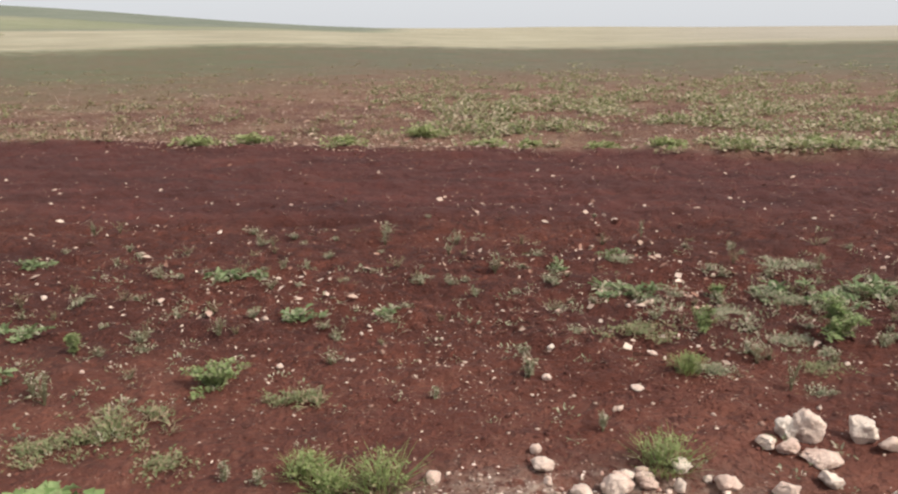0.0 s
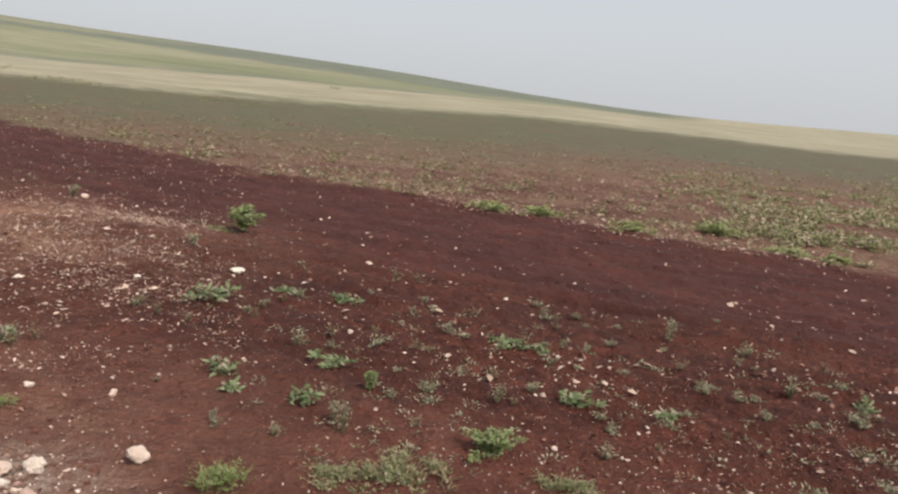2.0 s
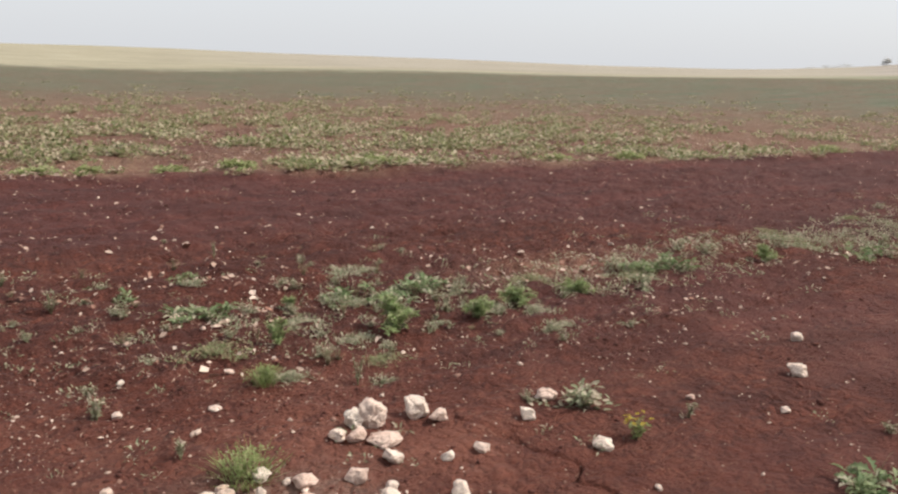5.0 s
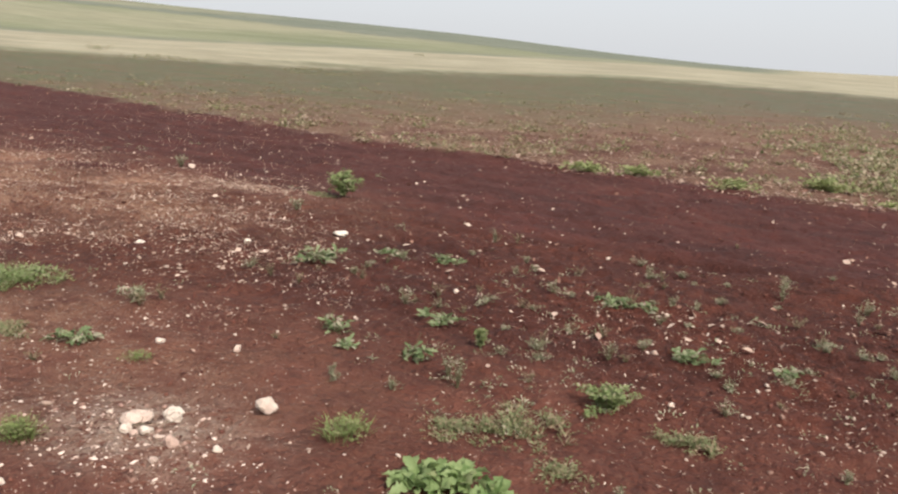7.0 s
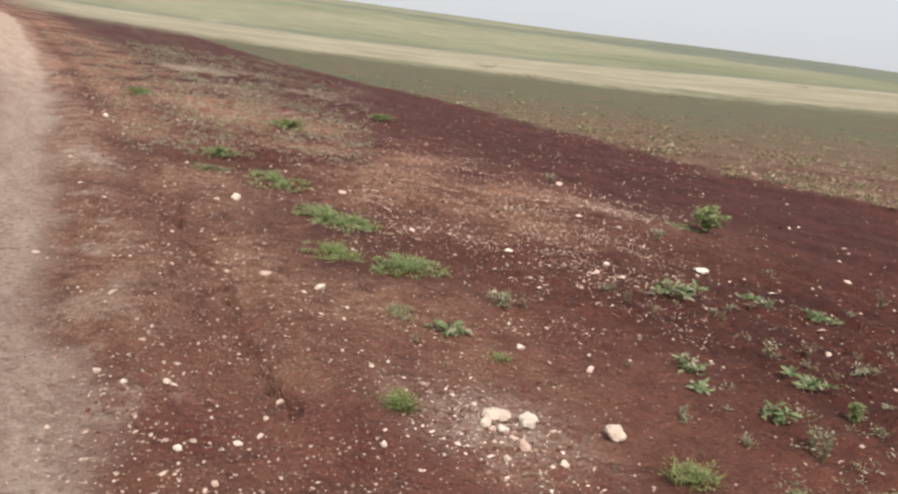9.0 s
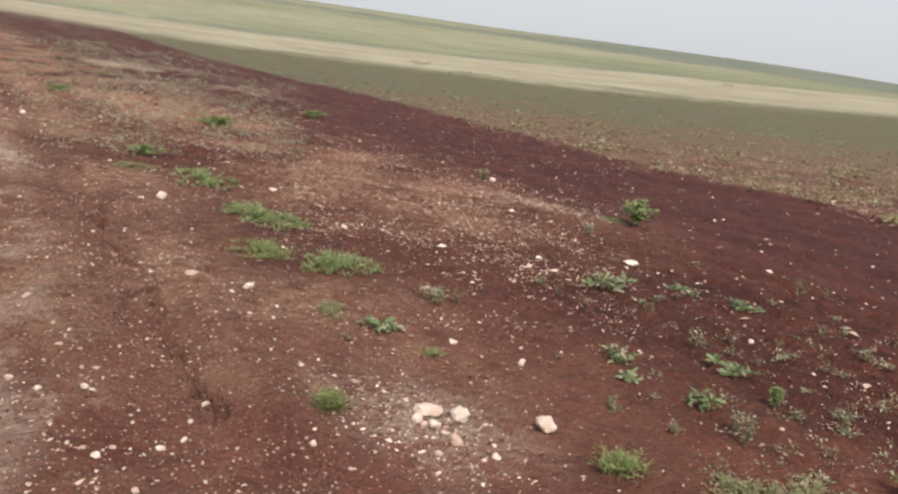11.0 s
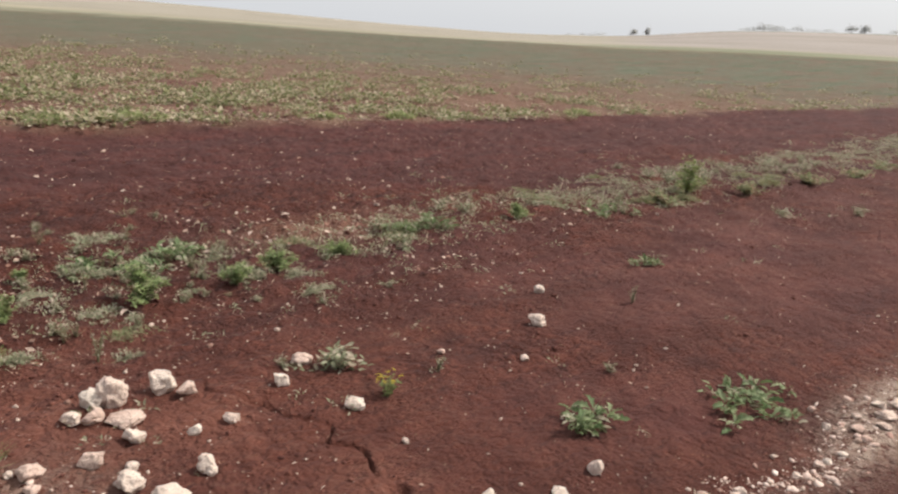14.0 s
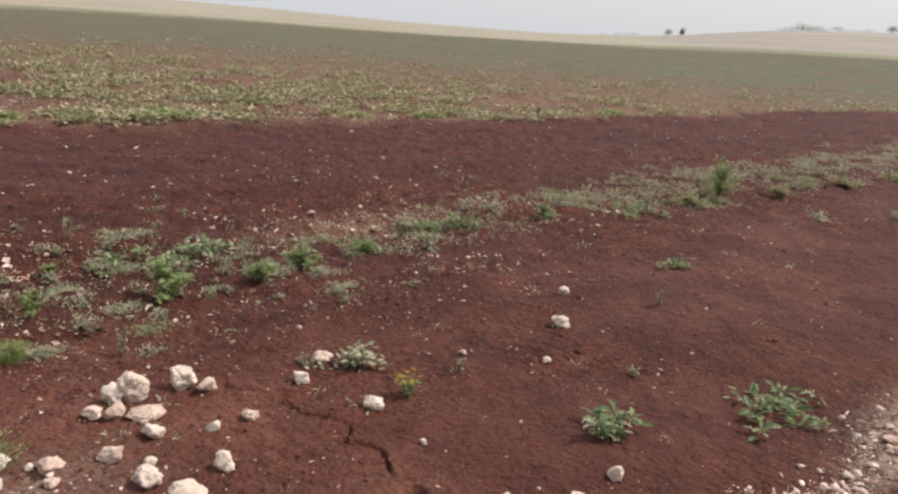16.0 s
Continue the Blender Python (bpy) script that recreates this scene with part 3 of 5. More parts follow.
rng = np.random.default_rng(7)
ICO = (lambda g: np.array([(-1, g, 0), (1, g, 0), (-1, -g, 0), (1, -g, 0), (0, -1, g), (0, 1, g), (0, -1, -g), (0, 1, -g), (g, 0, -1), (g, 0, 1), (-g, 0, -1), (-g, 0, 1)]) / math.hypot(1, g))((1 + 5 ** 0.5) / 2)
ICO_FACES = ((0, 11, 5), (0, 5, 1), (0, 1, 7), (0, 7, 10), (0, 10, 11), (1, 5, 9), (5, 11, 4), (11, 10, 2), (10, 7, 6), (7, 1, 8),
             (3, 9, 4), (3, 4, 2), (3, 2, 6), (3, 6, 8), (3, 8, 9), (4, 9, 5), (2, 4, 11), (6, 2, 10), (8, 6, 7), (9, 8, 1))
BLADE = np.array([(0, 0, 0), (0.5, 0.22, 0.10), (1, 0, 0.0), (0.5, -0.22, 0.10)])
BLADE_FACES = ((0, 2, 1), (0, 3, 2))


def lumps(x, y, size, flat=0.7, sink=0.25):
    """Uneven small stones or clods on the ground."""
    n = len(x)
    s = ICO[None] * (1 + rng.uniform(-0.55, 0.5, (n, 12, 1)))
    s = s * (size[:, None, None] * np.stack([rng.uniform(0.7, 1.35, n), rng.uniform(0.55, 1.0, n), rng.uniform(0.6, 1.0, n) * flat], -1)[:, None])
    s = turned(s, rng.uniform(0, 6.28, n), rng.uniform(-0.3, 0.3, n), rng.uniform(-0.3, 0.3, n))
    z = land(x, y) + size * flat * (0.8 - 2 * sink)
    return s + np.stack([x, y, z], -1)[:, None]


def scatter(n, r0, r1, a0=-84, a1=98):
    """Places spread evenly as the eye sees them: many near, fewer far."""
    r = np.exp(rng.uniform(math.log(r0), math.log(r1), n))
    az = np.radians(rng.uniform(a0, a1, n))
    return -np.sin(az) * r, np.cos(az) * r


# ---- rocks ----
def rock(x, y, wide, tall, seed=0):
    """One angular limestone rock, partly sunk in the earth."""
    bm = bmesh.new()
    bmesh.ops.create_icosphere(bm, subdivisions=4 if wide > 0.08 else 3, radius=1.0)
    pick = random.Random(seed)
    planes = [(Vector((pick.gauss(0, 1), pick.gauss(0, 1), pick.gauss(0, 0.8))).normalized(), pick.uniform(0.5, 0.86)) for _ in range(9)]
    shift = Vector((seed * 3.1, seed * 1.7, 0))
    for v in bm.verts:
        p = v.co.copy()
        for n, d in planes:
            over = p.dot(n) - d
            if over > 0:
                p -= n * over * 0.9
        p *= 1 + 0.22 * noise.noise(p * 1.5 + shift) + 0.19 * noise.noise(p * 3.6 + shift) + 0.075 * noise.noise(p * 9 + shift) + 0.03 * noise.noise(p * 20 + shift)
        v.co = p
    lo = [min(v.co[i] for v in bm.verts) for i in range(3)]
    hi = [max(v.co[i] for v in bm.verts) for i in range(3)]
    wide, up = wide * 0.84, max(tall * 0.88, 0.27 * wide)
    for v in bm.verts:
        v.co = Vector(((v.co.x - (lo[0] + hi[0]) / 2) * wide / (hi[0] - lo[0]), (v.co.y - (lo[1] + hi[1]) / 2) * wide * 0.85 / (hi[1] - lo[1]), (v.co.z - lo[2]) * up / (hi[2] - lo[2])))
    me = bpy.data.meshes.new("rock")
    bm.to_mesh(me)
    bm.free()
    me.materials.append(ROCK)
    me.polygons.foreach_set("use_smooth", np.ones(len(me.polygons), bool))
    ob = new("rock", me)
    far = math.hypot(x, y)
    x, y = x * (1 - 0.02 / far), y * (1 - 0.02 / far)
    ob.matrix_world = Matrix.Translation((x, y, height(x, y) - 0.17 * up)) @ Euler((0, 0, pick.uniform(-0.35, 0.35) + math.atan2(-x, y))).to_matrix().to_4x4()
    size = "large" if wide > 0.115 else "fist-sized" if wide > 0.07 else "small"
    form = "flat slab of" if tall < 0.5 * wide else "angular lump of" if seed % 2 else "rounded lump of"
    return tagged(ob, f"{size} {form} pale limestone on red soil", "rock", "loose rocks on the field")


# ---- plants ----
def leaf_mesh(name, material, seed, lobes=0.0, broad=0.34, curl=0.5, fold=0.25, rows=7):
    """A leaf one metre long from its foot along +x, with a midrib fold, a curl and a lobed or smooth edge."""
    pick = random.Random(seed)
    verts, faces = [], []
    for i in range(rows + 1):
        f = i / rows
        w = broad * math.sin(math.pi * min(1, f * 0.92 + 0.06)) ** 0.75
        if lobes and 0 < i < rows:
            w *= 1 - lobes * (i % 2) + pick.uniform(-0.12, 0.12)
        if i == rows:
            w = 0.01
        z = curl * (f - f * f * 1.25) + pick.uniform(-0.012, 0.012)
        side = 0.05 * math.sin(f * 5 + seed)
        verts += [(f, side + w / 2, z + fold * w * pick.uniform(0.7, 1.3)), (f + 0.02 * lobes, side, z), (f, side - w / 2, z + fold * w * pick.uniform(0.7, 1.3))]
    for i in range(rows):
        a = 3 * i
        faces += [(a, a + 1, a + 4, a + 3), (a + 1, a + 2, a + 5, a + 4)]
    return mesh_of(name, verts, faces, material, True)


ROSETTE_LEAVES = [leaf_mesh("leaf", ROSETTE, k, 0.52, 0.46, 0.30, 0.28, 8) for k in range(6)]
BROAD_LEAVES = [leaf_mesh("leaf", BROAD, 20 + k, 0.34, 0.72, 0.36, 0.35, 8) for k in range(5)]


def plant_base(name, x, y, label, category="weed", group="weeds on the field"):
    if name == "crop_plant":
        category, group = "crop plant", "crop plants at the edge"
    ob = new(name)
    ob.empty_display_size = 0.05
    ob.location = (x, y, height(x, y) - 0.004)
    return tagged(ob, label, category, group)


def leafy(x, y, wide, tall, seed, leaves=None, count=26, name="rosette_weed", label="grey-green lobed leaf weed spread low on red soil", steep=1.0, fine=0.30):
    """A rosette of single leaves round a short crown."""
    pick = random.Random(seed)
    base = plant_base(name, x, y, label)
    leaves = leaves or ROSETTE_LEAVES
    wide *= 1.25
    long0 = min(max(0.2 * wide, 0.032), 0.06) if leaves is ROSETTE_LEAVES else fine * wide
    if leaves is ROSETTE_LEAVES:
        count = int(min(190, max(26, 3.0 * (wide / long0) ** 2)))
    crown = [(0.012 * math.cos(a) * s, 0.012 * math.sin(a) * s, z) for s, z in ((1.2, 0), (0.9, 0.02), (0.3, 0.035)) for a in (0, 1.05, 2.1, 3.14, 4.2, 5.2)]
    ring = [(r * 6 + k, r * 6 + (k + 1) % 6, r * 6 + 6 + (k + 1) % 6, r * 6 + 6 + k) for r in range(2) for k in range(6)]
    part("crown", mesh_of("crown", crown, ring, STEM), base)
    # several shoots in an uneven patch, each with leaves all round
    skew, flat = pick.uniform(-0.5, 0.5), pick.uniform(0.5, 0.9)
    shoots = [(0.0, 0.0, 1.0)]
    for k in range(2 + int(wide / 0.07)):
        a, r = pick.uniform(0, 6.28), 0.42 * wide * pick.random() ** 0.5
        u, v = r * math.cos(a), r * math.sin(a) * flat
        shoots.append((u * math.cos(skew) - v * math.sin(skew), u * math.sin(skew) + v * math.cos(skew), pick.uniform(0.35, 1.0)))
    for k in range(count):
        sx, sy, vigour = pick.choice(shoots)
        a = k * 2.4 + pick.uniform(-0.6, 0.6)
        off = 0.5 * long0 * pick.random()
        long = long0 * pick.uniform(0.45, 1.3) * (0.6 + 0.5 * vigour)
        tilt = steep * (pick.uniform(-0.1, 0.35) + 0.75 * pick.random() ** 3)
        z = 0.5 * tall * vigour * pick.random() + 0.006
        m = Matrix.Translation((sx + off * math.cos(a), sy + off * math.sin(a), z)) @ Euler((pick.uniform(-0.8, 0.8), -tilt, a + pick.uniform(-0.7, 0.7))).to_matrix().to_4x4() @ Matrix.Scale(long, 4)
        part("leaf", pick.choice(leaves), base, at=m)
    stems(3, wide * 1.15, tall * 1.25, pick, base, 0.0016)
    return base


def blades(n, wide, tall, pick, lean=0.6, thick=0.006, curve=0.35):
    """Bent grass blades that grow from one foot."""
    verts, faces = [], []
    for _ in range(n):
        a, r = pick.uniform(0, 6.28), 0.33 * wide * pick.random() ** 0.6
        x, y = r * math.cos(a), r * math.sin(a)
        h, out = tall * pick.uniform(0.45, 1.05), lean * tall * pick.uniform(0.1, 1.0)
        b = a + pick.uniform(-0.9, 0.9)
        w = thick * pick.uniform(0.6, 1.3)
        px, py = -math.sin(b) * w, math.cos(b) * w
        k = len(verts)
        for f in (0, 0.4, 0.75):
            o = out * (f * (1 - curve) + curve * f * f)
            cx, cy, cz = x + math.cos(b) * o, y + math.sin(b) * o, h * (f - 0.25 * f * f)
            s = 1 - 0.5 * f
            verts += [(cx + px * s, cy + py * s, cz), (cx - px * s, cy - py * s, cz)]
        verts.append((x + math.cos(b) * out, y + math.sin(b) * out, h * 0.8))
        faces += [(k, k + 1, k + 3, k + 2), (k + 2, k + 3, k + 5, k + 4), (k + 4, k + 5, k + 6)]
    return verts, faces


def stems(n, wide, tall, pick, base, thick=0.004):
    """Thin three-sided stems as parts, higher in the middle than at the rim; gives the points along them where leaves sit."""
    nodes, bias = [], pick.uniform(0, 6.28)
    for i in range(n):
        verts, faces, last = [], [], None
        b = 2.4 * i + pick.uniform(-0.5, 0.5)
        u = pick.uniform(0.15, 1.0) * (0.78 + 0.22 * math.sin(2 * b + bias) + 0.15 * math.sin(3 * b + 2 * bias))
        reach, h = 0.5 * wide * u, tall * (1 - 0.75 * u * u) * pick.uniform(0.75, 1.1)
        bend = pick.uniform(-0.5, 0.5)
        for s in range(5):
            f = s / 4
            d = b + bend * f
            c = Vector((math.cos(d) * reach * f, math.sin(d) * reach * f, h * (1.5 * f - 0.5 * f * f)))
            t = thick * (1 - 0.7 * f)
            k = len(verts)
            verts += [(c.x + t * math.cos(q), c.y + t * math.sin(q), c.z) for q in (0, 2.1, 4.2)]
            if last is not None:
                faces += [(last + j, last + (j + 1) % 3, k + (j + 1) % 3, k + j) for j in range(3)]
            last = k
            if s:
                nodes.append(c.copy())
                if s < 4:
                    nodes.append(c + Vector((pick.uniform(-1, 1), pick.uniform(-1, 1), pick.uniform(-0.4, 0.5))) * reach * 0.25)
        part("stem", mesh_of("stem", verts, faces, STEM), base)
    return nodes


def small_leaves(nodes, per, long, pick, wide=0.5):
    """Small folded leaves set round the points."""
    verts, faces = [], []
    for c in nodes:
        for _ in range(per):
            yaw, tilt = pick.uniform(0, 6.28), pick.uniform(-0.25, 0.7)
            l = long * pick.uniform(0.6, 1.25)
            m = Euler((pick.uniform(-0.6, 0.6), -tilt, yaw)).to_matrix()
            foot = c + Vector((pick.uniform(-1, 1), pick.uniform(-1, 1), pick.uniform(-0.6, 0.6))) * long * 0.7
            foot.z = max(foot.z, 0.004)
            k = len(verts)
            for p in ((0, 0, 0), (0.35, wide / 2, 0.09), (0.75, wide * 0.38, 0.08), (1, 0, 0.0), (0.75, -wide * 0.38, 0.08), (0.35, -wide / 2, 0.09), (0.5, 0, 0.02)):
                verts.append(foot + m @ (Vector(p) * l))
            faces += [(k, k + 6, k + 1), (k + 1, k + 6, k + 2), (k + 2, k + 6, k + 3), (k + 3, k + 6, k + 4), (k + 4, k + 6, k + 5), (k + 5, k + 6, k)]
    return verts, faces


def herb(x, y, wide, tall, seed, leaf=None, stalks=12, per=5, long=None, name="bushy_weed", label="bushy green weed with small leaves on red soil", leaf_wide=0.45):
    """A many-stemmed herb: stems and one mass of small leaves."""
    pick = random.Random(seed)
    base = plant_base(name, x, y, label)
    wide *= 1.12
    nodes = stems(stalks, wide, tall, pick, base)
    long = long or max(0.016, 0.075 * min(wide, 3 * tall))
    v, f = small_leaves(nodes, per, long, pick, leaf_wide)
    part("foliage", mesh_of("foliage", v, f, leaf or HERB), base)
    return base


def tuft(x, y, wide, tall, seed, count=170):
    pick = random.Random(seed)
    base = plant_base("grass_tuft", x, y, "fresh bright green grassy tuft growing between stones", "grass tuft")
    v, f = blades(int(0.8 * count), wide * 1.2, tall * 0.9, pick, 1.0, 0.002)
    more, ends = small_leaves([Vector((pick.gauss(0, 0.2) * wide, pick.gauss(0, 0.2) * wide, tall * pick.uniform(0.2, 0.75))) for _ in range(count)], 3, 0.016, pick, 0.4)
    f = f + [tuple(q + len(v) for q in e) for e in ends]
    v = v + more
    part("foliage", mesh_of("foliage", v, f, BRIGHT), base)
    stems(7, wide * 1.15, tall, pick, base, 0.002)
    return base


def mat_weed(x, y, wide, tall, seed, leaf=None, label="low spreading olive-green mat weed creeping over red soil"):
    """A ragged low mat: many small tufts of short bent blades and small leaves, with a few dry stems."""
    pick = random.Random(seed)
    base = plant_base("mat_weed", x, y, label)
    verts, faces = [], []
    low, size = min(tall, 0.2 * wide), 0.5 + 0.5 * min(wide, 1.0)
    skew, flat = pick.uniform(-0.6, 0.6), pick.uniform(0.45, 0.8)
    for _ in range(int(12 + 60 * min(wide, 0.9))):
        a, r = pick.uniform(0, 6.28), 0.55 * wide * pick.random() ** 0.95
        u, w = r * math.cos(a), r * math.sin(a) * flat
        px, py = u * math.cos(skew) - w * math.sin(skew), u * math.sin(skew) + w * math.cos(skew)
        high = low * pick.uniform(0.3, 1.15) * (1 - 1.6 * (r / wide) ** 1.5)
        v, f = blades(14, 0.10 * size, high, pick, 1.3, 0.0042 * size)
        more, ends = small_leaves([Vector((pick.gauss(0, 0.03), pick.gauss(0, 0.03), high * pick.uniform(0.2, 0.8))) for _ in range(7)], 2, 0.024 * size, pick, 0.5)
        f = f + [tuple(q + len(v) for q in e) for e in ends]
        k = len(verts)
        verts += [(p[0] + px, p[1] + py, p[2]) for p in v + more]
        faces += [tuple(q + k for q in e) for e in f]
    part("foliage", mesh_of("foliage", verts, faces, leaf or MAT_LEAF), base)
    stems(5, wide, low * 1.6, pick, base, 0.0015)
    return base


def sprig(x, y, wide, tall, seed):
    return herb(x, y, wide, tall, seed, DULL, 8, 2, max(0.014, 0.10 * wide), "sparse_weed", "sparse dull grey-green weed with dry stems", 0.34)


def flower(x, y, wide, tall, seed):
    base = herb(x, y, wide, tall * 0.8, seed, BRIGHT, 9, 3, 0.02, "flowering_weed", "small weed with yellow flowers on bare soil")
    pick = random.Random(seed)
    for _ in range(16):
        a, r = pick.uniform(0, 6.28), 0.5 * wide * pick.random() ** 0.5
        v = [(0, 0, 0)] + [(0.011 * math.cos(q * 1.2566 + s) * l, 0.011 * math.sin(q * 1.2566 + s) * l, 0.004) for q in range(5) for s, l in ((-0.4, 0.8), (0, 1.15), (0.4, 0.8))]
        f = [(0, 1 + 3 * q, 2 + 3 * q, 3 + 3 * q) for q in range(5)]
        part("flower", mesh_of("flower", v, f, PETAL), base, at=Matrix.Translation((r * math.cos(a), r * math.sin(a), tall * pick.uniform(0.6, 0.95))) @ Euler((pick.uniform(-0.6, 0.6), pick.uniform(-0.6, 0.6), 0)).to_matrix().to_4x4())
    return base


def tree(x, y, tall, wide, seed, shrub=False):
    """A far tree: tapered trunk, limbs and a ragged crown of leaf clumps."""
    pick = random.Random(seed)
    base = new("shrub" if shrub else "tree")
    base.location = (x, y, height(x, y) - 0.1)
    tagged(base, "low dull green shrub at the edge of the dry grass" if shrub else "hazy grey-green tree standing on the far hill", "shrub" if shrub else "tree", "shrubs by the dry grass" if shrub else "trees on the far hill")
    verts, faces, ends = [], [], []

    def limb(a, b, ra, rb):
        k = len(verts)
        for c, r in ((a, ra), ((a + b) / 2 + Vector((pick.uniform(-1, 1), pick.uniform(-1, 1), 0)) * ra, (ra + rb) / 2), (b, rb)):
            verts.extend((c.x + r * math.cos(q * 1.047), c.y + r * math.sin(q * 1.047), c.z) for q in range(6))
        for s in range(2):
            faces.extend((k + 6 * s + j, k + 6 * s + (j + 1) % 6, k + 6 * s + 6 + (j + 1) % 6, k + 6 * s + 6 + j) for j in range(6))

    top = Vector((pick.uniform(-0.05, 0.05) * tall, 0, tall * (0.12 if shrub else 0.16)))
    limb(Vector((0, 0, 0)), top, tall * 0.04, tall * 0.025)
    for k in range(7):
        a = k * 0.9 + pick.uniform(-0.3, 0.3)
        e = top + Vector((math.cos(a) * wide * 0.36, math.sin(a) * wide * 0.36, tall * pick.uniform(0.1, 0.4)))
        limb(top, e, tall * 0.018, tall * 0.006)
        ends.append(e)
    part("trunk", mesh_of("trunk", verts, faces, HAZED_BARK), base)
    nodes = []
    for e in ends + [top + Vector((0, 0, tall * 0.35))]:
        nodes += [e + Vector((pick.gauss(0, 0.14) * wide, pick.gauss(0, 0.14) * wide, pick.gauss(-0.02, 0.13) * tall)) for _ in range(16)]
    v, f = small_leaves(nodes, 5, tall * (0.08 if shrub else 0.10), pick, 0.8)
    part("crown", mesh_of("crown", v, f, MAT_LEAF if shrub else HAZED_TREE_LEAF), base)
    return base


# ---- rocks: the cluster, the heap by the track, and single ones ----
rock(1.51, 2.89, 0.16, 0.178, 1)
rock(1.435, 2.90, 0.13, 0.120, 2)
rock(1.32, 2.83, 0.092, 0.071, 3)
rock(1.39, 2.78, 0.104, 0.078, 4)
rock(1.73, 2.88, 0.137, 0.126, 5)
rock(1.8, 2.8, 0.114, 0.082, 6)
rock(1.49, 2.71, 0.19, 0.060, 7)
rock(1.47, 2.57, 0.112, 0.077, 8)
rock(1.68, 2.48, 0.073, 0.053, 9)
rock(1.85, 2.49, 0.087, 0.051, 10)
rock(1.27, 2.48, 0.12, 0.076, 11)
rock(1.6, 2.21, 0.095, 0.102, 12)
rock(1.39, 2.4, 0.062, 0.04, 13)
rock(1.33, 2.28, 0.137, 0.096, 14)
rock(1.07, 2.52, 0.119, 0.071, 15)
rock(1.05, 2.43, 0.074, 0.042, 16)
rock(2.42, 2.82, 0.135, 0.079, 17)
rock(2.21, 2.67, 0.095, 0.084, 18)
rock(2.36, 2.3, 0.113, 0.079, 19)
rock(2.36, 1.95, 0.04, 0.035, 20)
rock(3.13, 2.54, 0.056, 0.041, 21)
rock(4.41, 2.9, 0.091, 0.079, 22)
rock(3.89, 2.5, 0.139, 0.094, 23)
rock(3.47, 2.23, 0.057, 0.038, 24)
rock(2.79, 1.29, 0.082, 0.087, 25)
rock(4.21, 0.97, 0.05, 0.04, 26)
rock(4.04, 0.84, 0.05, 0.045, 27)
rock(4.42, 0.69, 0.12, 0.05, 28)
rock(3.71, 0.71, 0.05, 0.032, 29)
rock(3.83, 0.69, 0.055, 0.03, 30)
rock(3.49, 0.75, 0.05, 0.03, 31)
rock(4.63, 0.68, 0.13, 0.05, 32)
rock(4.06, 0.67, 0.07, 0.035, 33)
rock(3.36, 0.81, 0.038, 0.028, 34)
rock(3.54, 0.69, 0.04, 0.028, 35)
rock(0.39, 2.78, 0.057, 0.052, 36)
rock(0.4, 2.65, 0.122, 0.066, 37)
rock(0.42, 2.55, 0.043, 0.04, 38)
rock(0.66, 2.49, 0.122, 0.111, 39)
rock(0.72, 2.58, 0.069, 0.064, 40)
rock(0.78, 2.62, 0.065, 0.047, 41)
rock(0.79, 2.53, 0.086, 0.073, 42)
rock(0.94, 2.65, 0.095, 0.066, 43)
rock(0.9, 2.52, 0.059, 0.064, 44)
rock(1.02, 2.58, 0.042, 0.038, 45)
rock(0.54, 2.47, 0.109, 0.048, 46)
rock(-0.01, 2.57, 0.074, 0.056, 47)
rock(1.07, 4.45, 0.043, 0.036, 48)
rock(1.08, 3.81, 0.069, 0.031, 49)
rock(0.5, 3.54, 0.058, 0.052, 50)
rock(0.55, 3.87, 0.05, 0.037, 51)
rock(0.91, 3.35, 0.079, 0.028, 52)
rock(-0.84, 3.54, 0.042, 0.036, 53)
rock(-1.81, 3.45, 0.032, 0.025, 54)
rock(-2.59, 4.52, 0.049, 0.037, 55)
rock(0.68, 2.53, 0.139, 0.104, 56)
rock(0.78, 2.57, 0.09, 0.066, 57)
rock(0.82, 2.4, 0.09, 0.072, 58)
rock(0.96, 2.3, 0.133, 0.071, 59)
rock(1.19, 2.15, 0.141, 0.091, 60)
rock(1.27, 2.07, 0.086, 0.06, 61)
rock(1.41, 2.12, 0.165, 0.093, 62)
rock(2.32, 1.43, 0.076, 0.067, 63)
rock(2.56, 1.28, 0.092, 0.032, 64)
rock(1.53, 2.03, 0.031, 0.027, 65)
rock(-2.67, 2.07, 0.111, 0.1, 66)
rock(-2.78, 1.96, 0.166, 0.072, 67)
rock(-2.5, 1.9, 0.079, 0.074, 68)
rock(-2.7, 1.88, 0.046, 0.038, 69)
rock(-2.59, 1.91, 0.043, 0.035, 70)
rock(-2.44, 1.76, 0.046, 0.033, 71)
rock(-2.38, 2.34, 0.133, 0.1, 72)
rock(-2.33, 1.99, 0.052, 0.036, 73)
rock(-2.79, 1.36, 0.041, 0.033, 74)
rock(-3.05, 0.91, 0.036, 0.031, 75)
rock(-7.67, 2.44, 0.12, 0.108, 76)
rock(-5.05, 1.72, 0.106, 0.032, 77)
rock(-4.78, 2.0, 0.087, 0.056, 78)
rock(-3.65, 0.69, 0.047, 0.035, 79)
rock(-3.93, 0.44, 0.043, 0.034, 80)
rock(-2.78, 0.63, 0.038, 0.031, 81)
rock(-3.43, 2.65, 0.062, 0.041, 82)
rock(-3.02, 2.82, 0.046, 0.04, 83)
rock(-4.34, 5.5, 0.161, 0.048, 84)
